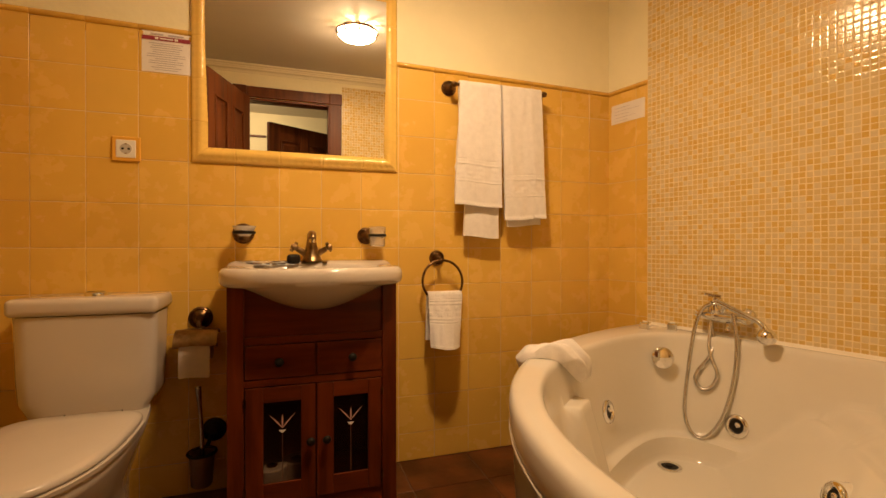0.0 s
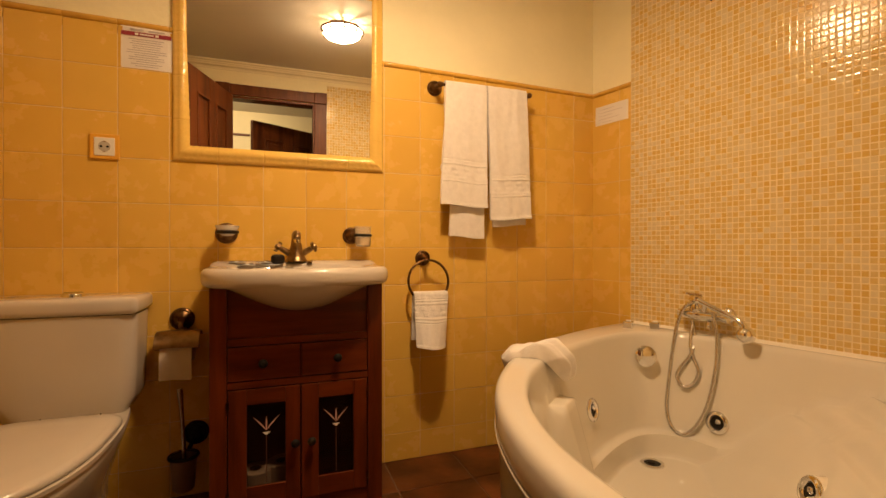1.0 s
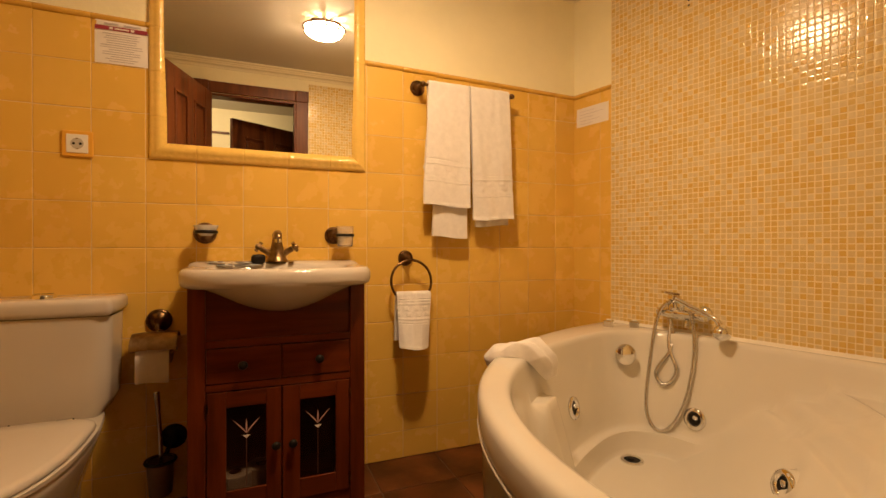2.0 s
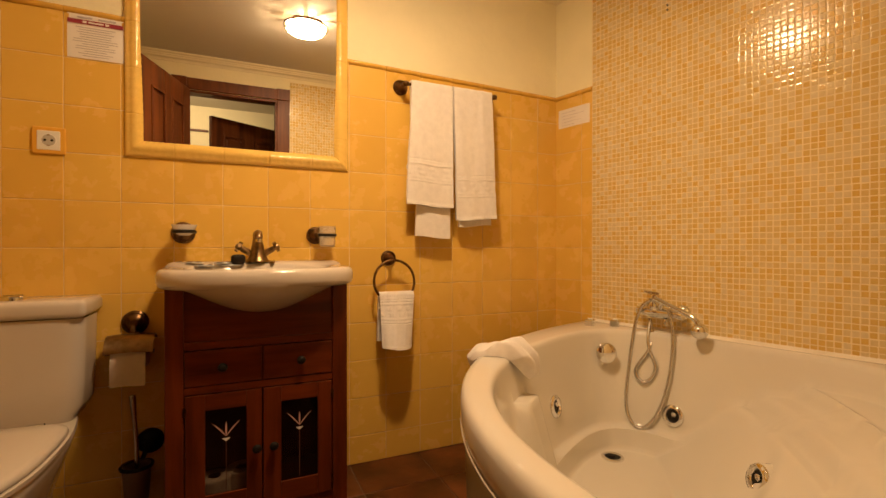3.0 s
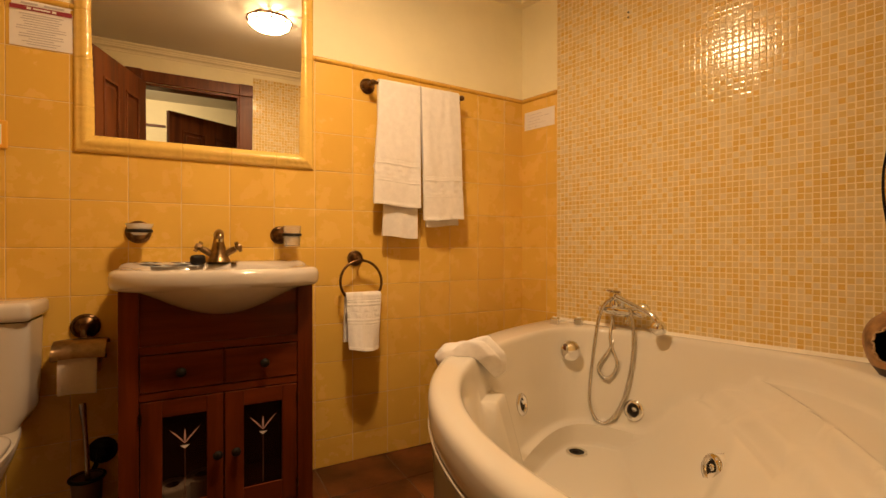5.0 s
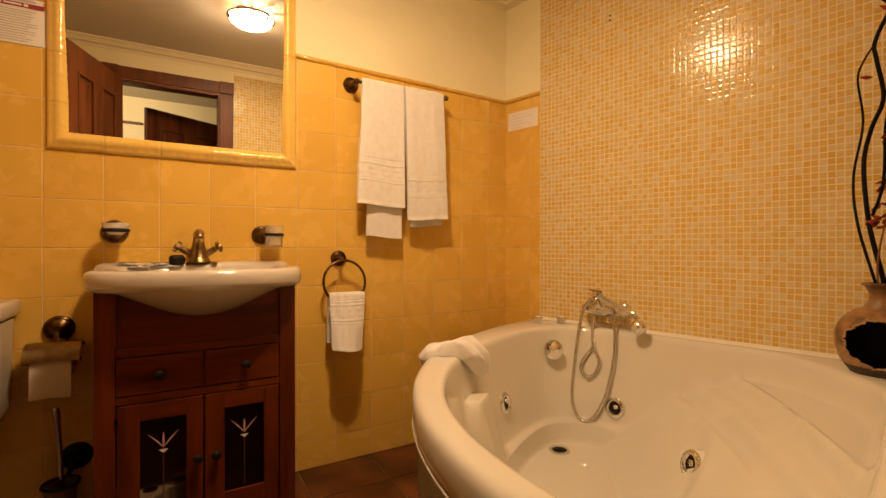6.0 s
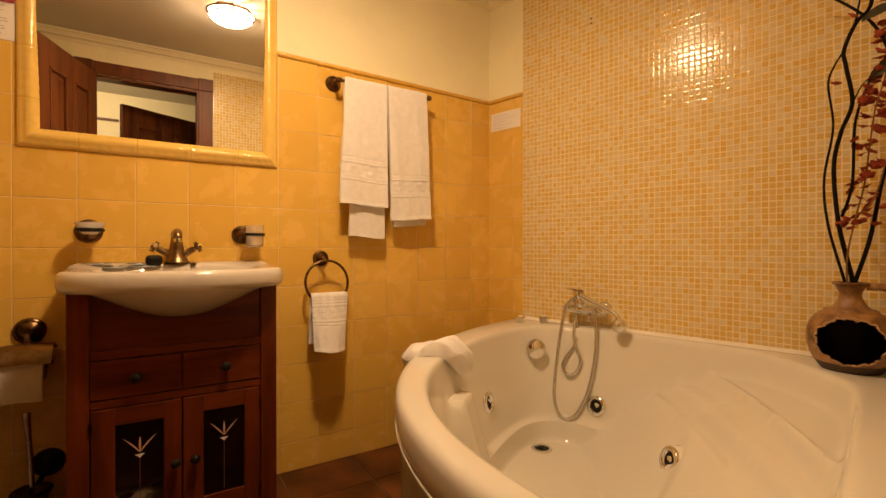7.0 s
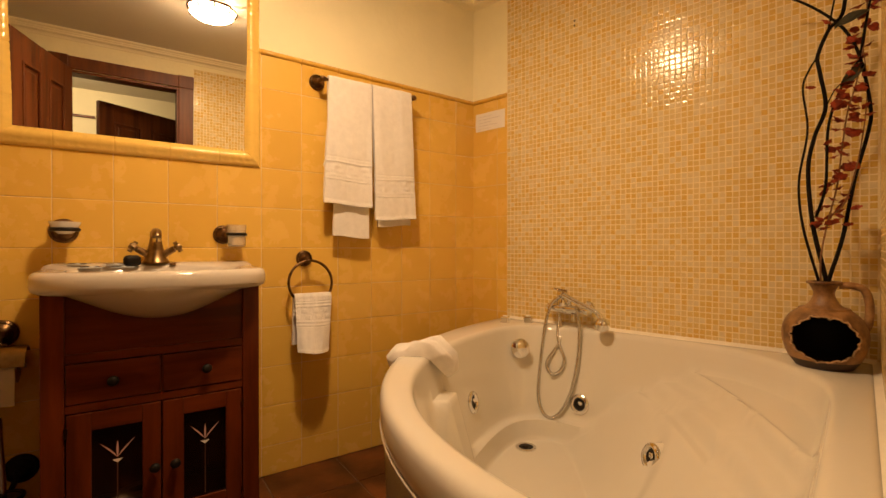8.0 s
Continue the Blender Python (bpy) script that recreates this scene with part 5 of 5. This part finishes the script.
def branches():
    rnd = random.Random(11)
    V = 0.170

    def pts(L, depth=0.0):
        return [E_at(s, V + (depth + 0.018 * math.sin(k * 1.3 + depth * 50)) * min(1.0, max(0.0, (z - 0.82) * 5)), z) for k, (s, z) in enumerate(L)]

    a = thing("dry_branches", "curly black lacquered branches standing in the jug", "dried branches", tuple(E_at(1.466, V, RIM)))
    base = Vector(E_at(1.466, V, RIM))

    def twig(L, r0, r1, depth=0.0, name="branch"):
        P = [p - base for p in pts(L, depth)]
        return part(name, tube(P, lambda f: 0.86 * (r0 + (r1 - r0) * f), 10, n=8), M_STICK, a, smooth=True)

    twig([(1.466, 0.78), (1.472, 0.83), (1.442, 0.995), (1.429, 1.166), (1.444, 1.266), (1.470, 1.345), (1.457, 1.449), (1.452, 1.501), (1.476, 1.577), (1.507, 1.616), (1.515, 1.70)], 0.0072, 0.0055)
    twig([(1.464, 0.78), (1.454, 0.834), (1.418, 0.996), (1.407, 1.134), (1.427, 1.286), (1.417, 1.408), (1.431, 1.456), (1.453, 1.501)], 0.0048, 0.0026, 0.0)
    twig([(1.468, 0.78), (1.476, 0.827), (1.509, 0.960), (1.533, 1.122), (1.563, 1.261), (1.567, 1.324), (1.550, 1.441), (1.526, 1.529), (1.482, 1.608), (1.396, 1.693), (1.30, 1.74)], 0.0068, 0.0036, 0.004)
    twig([(1.448, 1.020), (1.471, 1.111), (1.476, 1.278), (1.496, 1.373), (1.520, 1.433), (1.545, 1.466)], 0.0048, 0.0036, 0.0)
    twig([(1.545, 1.466), (1.556, 1.552), (1.568, 1.640)], 0.0045, 0.0030, 0.004)
    twig([(1.476, 1.577), (1.488, 1.640), (1.496, 1.70)], 0.0030, 0.0022)
    twig([(1.470, 1.345), (1.490, 1.385), (1.505, 1.405)], 0.0022, 0.0014)
    # dried flower spray
    b = thing("dried_flowers", "spray of small dried red blossoms with dark leaves", "dried flowers", tuple(base))
    stem = [(1.462, 0.78), (1.460, 0.893), (1.474, 0.994), (1.496, 1.109), (1.508, 1.223), (1.520, 1.319), (1.538, 1.396), (1.556, 1.536), (1.560, 1.66)]
    part("stem", tube([p - base for p in pts(stem, 0.020)], lambda f: 0.0028 - 0.0012 * f, 8, n=6), M_DRYSTEM, b, "thin brown stem", smooth=True)
    part("stem", tube([p - base for p in pts([(1.478, 1.02), (1.515, 1.06), (1.545, 1.20), (1.560, 1.36), (1.552, 1.48)], 0.030)], lambda f: 0.0020 - 0.0008 * f, 8, n=6), M_DRYSTEM, b, "thin brown stem", smooth=True)
    path = smooth_path(pts(stem, 0.020), 16)
    spots = [p for p in path if p.z > 0.97]
    for k in range(92):
        p = spots[int(k * len(spots) / 92)]
        bm = bmesh.new()
        off = Vector((rnd.uniform(-0.012, 0.012), rnd.uniform(-0.030, 0.030), rnd.uniform(-0.010, 0.010)))
        blossom(bm, p - base + off, rnd.uniform(0.012, 0.019), rnd)
        part("blossom", bm, M_FLOWER, b, smooth=False)
    for s, z in ((1.470, 1.588), (1.434, 1.404), (1.526, 1.499), (1.524, 1.497), (1.521, 0.992), (1.539, 1.040), (1.566, 1.300), (1.560, 1.325)):
        bm = bmesh.new()
        blossom(bm, E_at(s, V + 0.012, z) - base, 0.014, rnd)
        part("blossom", bm, M_FLOWER, b, smooth=False)
    for (s0, z0), (s1, z1) in (((1.490, 1.568), (1.562, 1.588)), ((1.503, 1.390), (1.556, 1.440))):
        p, q = E_at(s0, V + 0.01, z0) - base, E_at(s1, V + 0.02, z1) - base
        d = q - p
        n = Vector((-0.9, -0.2, 0.3)).normalized()
        sd = d.cross(n).normalized()
        part("leaf", sheet(lambda u, v: p + d * v + sd * (u - 0.5) * 0.030 * math.sin(math.pi * min(0.999, v + 0.001)) ** 0.8 + n * 0.008 * (abs(u - 0.5) * 2 + math.sin(v * 3)), 6, 12, 0.0008), M_LEAF, b, "dark dry leaf", smooth=True)


branches()


# ---- wall tiles, trims, mosaic and floor: last in the file ----
def tile_mesh(w, h, d, mat, edge=0.0022, name="tile"):
    """A glazed tile, front to -y, with eased edges; origin at its back's lower left."""
    bm = bmesh.new()
    levels = ((0.0, 0.0), (0.0, d - 0.0010), (edge * 0.35, d - 0.0003), (edge, d))
    rows = []
    for i, y in levels:
        rows.append([bm.verts.new(p) for p in ((i, -y, i), (w - i, -y, i), (w - i, -y, h - i), (i, -y, h - i))])
    for A, B in zip(rows, rows[1:]):
        for k in range(4):
            bm.faces.new((A[k], A[(k + 1) % 4], B[(k + 1) % 4], B[k]))
    bm.faces.new(rows[-1])
    bmesh.ops.recalc_face_normals(bm, faces=list(bm.faces))
    return mesh_of(bm, name, False, mat)


TILES = {}


def lay(name, parent, m, w, h, d, mat):
    key = (name, round(w, 4), round(h, 4))
    if key not in TILES:
        TILES[key] = tile_mesh(w, h, d, mat, name=name)
    ob = new(name, TILES[key])
    ob.parent = parent
    ob.matrix_basis = m
    return ob


rnd = random.Random(5)
GAP = 0.0020
TRIM_Z0, TRIM_Z1 = 1.733, 1.694      # the trim's underside falls a little towards the bath


def trim_z(x):
    return TRIM_Z0 + (TRIM_Z1 - TRIM_Z0) * (x + 0.70) / 2.23


row_z = [0.0] + [JOINT_Z + PITCH * k for k in range(-5, 5)]
tagged(part("tile_bed", box(XW, NE.x, YN - 0.0054, YN - 0.0002, 0.0, 1.70), M_GROUT, wall_north), "pale grout")
xs = []
x = JOINT_X - PITCH
while x < NE.x - 0.01:
    xs.append(x)
    x += PITCH
for i, x in enumerate(xs):
    x0, x1 = max(x, XW) + GAP / 2, min(x + PITCH, NE.x - 0.002) - GAP / 2
    for k, z in enumerate(row_z):
        top = row_z[k + 1] if k + 1 < len(row_z) else trim_z((x0 + x1) / 2)
        m = pose(x0, YN - 0.0004, z + GAP / 2 + rnd.uniform(-0.0004, 0.0004), rnd.uniform(-0.12, 0.12), rnd.uniform(-0.10, 0.10), rnd.uniform(-0.15, 0.15))
        lay("wall_tile", wall_north, m, x1 - x0, round(top - z - GAP, 3), 0.0066, M_TILE)
# the ochre strip beside the mosaic
strip = [(0.003, 0.162), (0.162, 0.224)]
bm = sheet(lambda u, v: E_at(0.224 * u, 0.0054, 1.69 * v), 1, 1, 0.0018)
part("tile_bed", bm, M_GROUT, wall_east)
for a, b in strip:
    for k, z in enumerate(row_z):
        top = row_z[k + 1] if k + 1 < len(row_z) else trim_z(NE.x)
        m = Matrix.Translation(E_at(a + GAP / 2, 0.0004, z + GAP / 2)) @ pose(0, 0, 0, rnd.uniform(-0.1, 0.1), 0, ang_e + rnd.uniform(-0.12, 0.12))
        lay("wall_tile", wall_east, m, b - a - GAP, round(top - z - GAP, 3), 0.0066, M_TILE)


def trim_piece(length):
    prof = [(0, 0.0), (0.008, 0.0), (0.013, 0.003), (0.0155, 0.009), (0.0145, 0.015), (0.010, 0.019), (0, 0.020)]
    bm = bmesh.new()
    rows = [[bm.verts.new((x, -d + (0.002 if e else 0), z)) for d, z in prof] for x, e in ((0.0006, 1), (0.004, 0), (length - 0.004, 0), (length - 0.0006, 1))]
    for A, B in zip(rows, rows[1:]):
        for k in range(len(prof) - 1):
            bm.faces.new((A[k], A[k + 1], B[k + 1], B[k]))
    bm.faces.new(rows[0])
    bm.faces.new(rows[-1])
    bmesh.ops.recalc_face_normals(bm, faces=list(bm.faces))
    return mesh_of(bm, "trim_piece", True, M_TRIM)


TP = trim_piece(PITCH)
slope = math.degrees(math.atan2(TRIM_Z0 - TRIM_Z1, 2.23))
for x in xs:
    ob = new("trim_piece", TP)
    ob.parent = wall_north
    last = NE.x - x
    ob.matrix_basis = pose(x, YN - 0.0004, trim_z(x), 0, slope, 0) @ Matrix.Diagonal((min(1, last / PITCH), 1, 1, 1))
for a, b in strip:
    ob = new("trim_piece", TP)
    ob.parent = wall_east
    ob.matrix_basis = Matrix.Translation(E_at(a, 0.0004, trim_z(NE.x) + 0.001)) @ pose(0, 0, 0, 0, 0, ang_e) @ Matrix.Diagonal(((b - a) / PITCH, 1, 1, 1))

# unseen wall beside the toilet: ochre cladding added to dull its bounce and reflections
part("tile_cladding", box(XW, XW + 0.008, YD, YN - 0.008, 0, 1.72), M_TILE, wall_west, "unseen ochre cladding")

# mosaic
MP = 0.0213          # pitch
MT = 0.0174          # piece


def pillow(rnd_):
    """Corner grid of one mosaic piece with unevenly eased edges: rows of (u, v, proud)."""
    e = MT * 0.15
    L = [0, e, MT - e, MT]
    tu, tv = rnd_.uniform(-0.004, 0.004), rnd_.uniform(-0.004, 0.004)
    drop = [rnd_.uniform(0.00007, 0.00024) for _ in range(4)]
    out = []
    for j, v in enumerate(L):
        for i, u in enumerate(L):
            h = 0.0032 - drop[0] * (i == 0) - drop[1] * (i == 3) - drop[2] * (j == 0) - drop[3] * (j == 3)
            out.append((u, v, 0.003 + h + tu * (u - MT / 2) + tv * (v - MT / 2)))
    return out


QUADS = [(j * 4 + i, j * 4 + i + 1, (j + 1) * 4 + i + 1, (j + 1) * 4 + i) for j in range(3) for i in range(3)]


def mosaic_joined(name, parent, origin, along, inward, cols, rows, z0, skip):
    verts, faces = [], []
    rn = random.Random(21)
    for c in range(cols):
        for r in range(rows):
            if skip(c, r):
                continue
            b = len(verts)
            ju, jv = rn.uniform(-0.0007, 0.0007), rn.uniform(-0.0008, 0.0008)
            g = pillow(rn)
            for u, v, h in g:
                s = c * MP + ju + u
                verts.append((origin.x + along.x * s + inward.x * h, origin.y + along.y * s + inward.y * h, z0 + r * MP + jv + v))
            for k, (a, q, d, e) in enumerate(QUADS):
                faces.append((b + a, b + q, b + d, b + e))
            ring = (0, 1, 2, 3, 7, 11, 15, 14, 13, 12, 8, 4)
            base = len(verts)
            for k in ring:
                x, y, z = verts[b + k]
                verts.append((x - inward.x * 0.003, y - inward.y * 0.003, z))
            for k in range(12):
                n = (k + 1) % 12
                faces.append((b + ring[n], b + ring[k], base + k, base + n))
    me = bpy.data.meshes.new(name)
    me.from_pydata(verts, [], faces)
    me.materials.append(M_MOSAIC)
    me.update()
    ob = new(name, me)
    ob.parent = parent
    return tagged(ob, "small ochre and cream mosaic pieces", kind="stuff")


ZM = 0.582
IN_E, IN_F, IN_S = -NORMAL_E, -NORMAL_F, Vector((0, 1))
MO_E = NE + 0.226 * DE
COLS_E, ROWS_E = 64, 75
PICK = (44, 62, 14, 30)      # the stretch that the camera passes nearest
bm = sheet(lambda u, v: Vector((*(MO_E - 0.003 * DE + (1.597 - 0.224) * u * DE + 0.0052 * IN_E), 0.50 + (ZCOR - 0.50) * v)), 1, 1, 0.003)
part("mosaic_bed", bm, M_MGROUT, wall_east, "pale mosaic grout")
mosaic_joined("mosaic_pieces", wall_east, MO_E, DE, IN_E, COLS_E, ROWS_E, ZM, lambda c, r: PICK[0] <= c < PICK[1] and PICK[2] <= r < PICK[3])
PIECES = []
for k in range(12):
    rn = random.Random(k)
    g = [(u, -h, v) for u, v, h in pillow(rn)]
    ring = (0, 1, 2, 3, 7, 11, 15, 14, 13, 12, 8, 4)
    g += [(g[q][0], g[q][1] + 0.003, g[q][2]) for q in ring]
    faces = list(QUADS) + [(ring[(q + 1) % 12], ring[q], 16 + q, 16 + (q + 1) % 12) for q in range(12)]
    me = bpy.data.meshes.new("mosaic_piece")
    me.from_pydata(g, [], faces)
    me.materials.append(M_MOSAIC_P)
    PIECES.append(me)
rn = random.Random(77)
for c in range(PICK[0], PICK[1]):
    for r in range(PICK[2], PICK[3]):
        ob = new("mosaic_piece", PIECES[rn.randrange(12)])
        ob.parent = wall_east
        p = MO_E + (c * MP + rn.uniform(-0.0007, 0.0007)) * DE
        ob.matrix_basis = Matrix.Translation((p.x, p.y, ZM + r * MP + rn.uniform(-0.0008, 0.0008))) @ pose(0, 0, 0, 0, 0, ang_e)
for name, a, b, inward in (("mosaic_pieces", SE, K1, IN_F), ("mosaic_pieces", K2, S2 + Vector((0.003, 0)), IN_S)):
    run = (a - b).normalized()
    bm = sheet(lambda u, v: Vector((*(a + (b - a) * u + 0.0052 * inward), 0.50 + (ZCOR - 0.04 - 0.50) * v)), 1, 1, 0.003)
    part("mosaic_bed", bm, M_MGROUT, wall_south, "pale mosaic grout")
    mosaic_joined(name, wall_south, b, run, inward, int((a - b).length / MP), ROWS_E - 1, ZM, lambda c, r: False)
# two plugged drill holes in the mosaic
for z in (1.934, 1.955):
    p = E_at(0.590, 0.0062, z)
    part("wall_plug", lathe([(0.0042, 0), (0.0042, 0.002), (0.002, 0.0024), (0, 0.001)], 12, Matrix.Translation(p) @ Vector((IN_E.x, IN_E.y, 0)).to_track_quat("Z", "Y").to_matrix().to_4x4()), M_BLACK, wall_east, "dark plugged drill hole")
M_SEALANT = material("white_sealant", (0.82, 0.77, 0.66), 0.45, vary=0.05, scale=20.0)
# silicone bead between bath and mosaic
part("sealant", sheet(lambda u, v: E_at(0.20 + 1.385 * u, 0.005 + 0.027 * v, RIM + 0.010 - 0.0125 * v ** 0.6), 12, 5), M_SEALANT, wall_east, "white sealant bead", smooth=True)
part("sealant", sheet(lambda u, v: Vector((*(SE + 1.08 * u * DS + (0.005 + 0.018 * v) * IN_F), RIM + 0.006 - 0.008 * v ** 0.6)), 12, 5), M_SEALANT, wall_south, "white sealant bead", smooth=True)


# floor tiles
FP = 0.310
for i in range(-5, 5):
    for j in range(0, 7):
        x0, y1 = 0.440 + FP * i, 1.690 - FP * (j - 1)
        y0 = y1 - FP
        x1 = min(x0 + FP, 1.60)
        y1, x0 = min(y1, YN - 0.001), max(x0, XW)
        if x1 - x0 < 0.02 or y1 < -0.1:
            continue
        w, h = x1 - x0 - 0.005, y1 - y0 - 0.005
        ob = lay("floor_tile", floor, pose(x0 + 0.0025, y0 + 0.0025, -0.0075, -90, 0, 0) @ pose(0, 0, 0, rnd.uniform(-0.1, 0.1), 0, rnd.uniform(-0.1, 0.1)) , w, h, 0.0075, M_FLOOR)
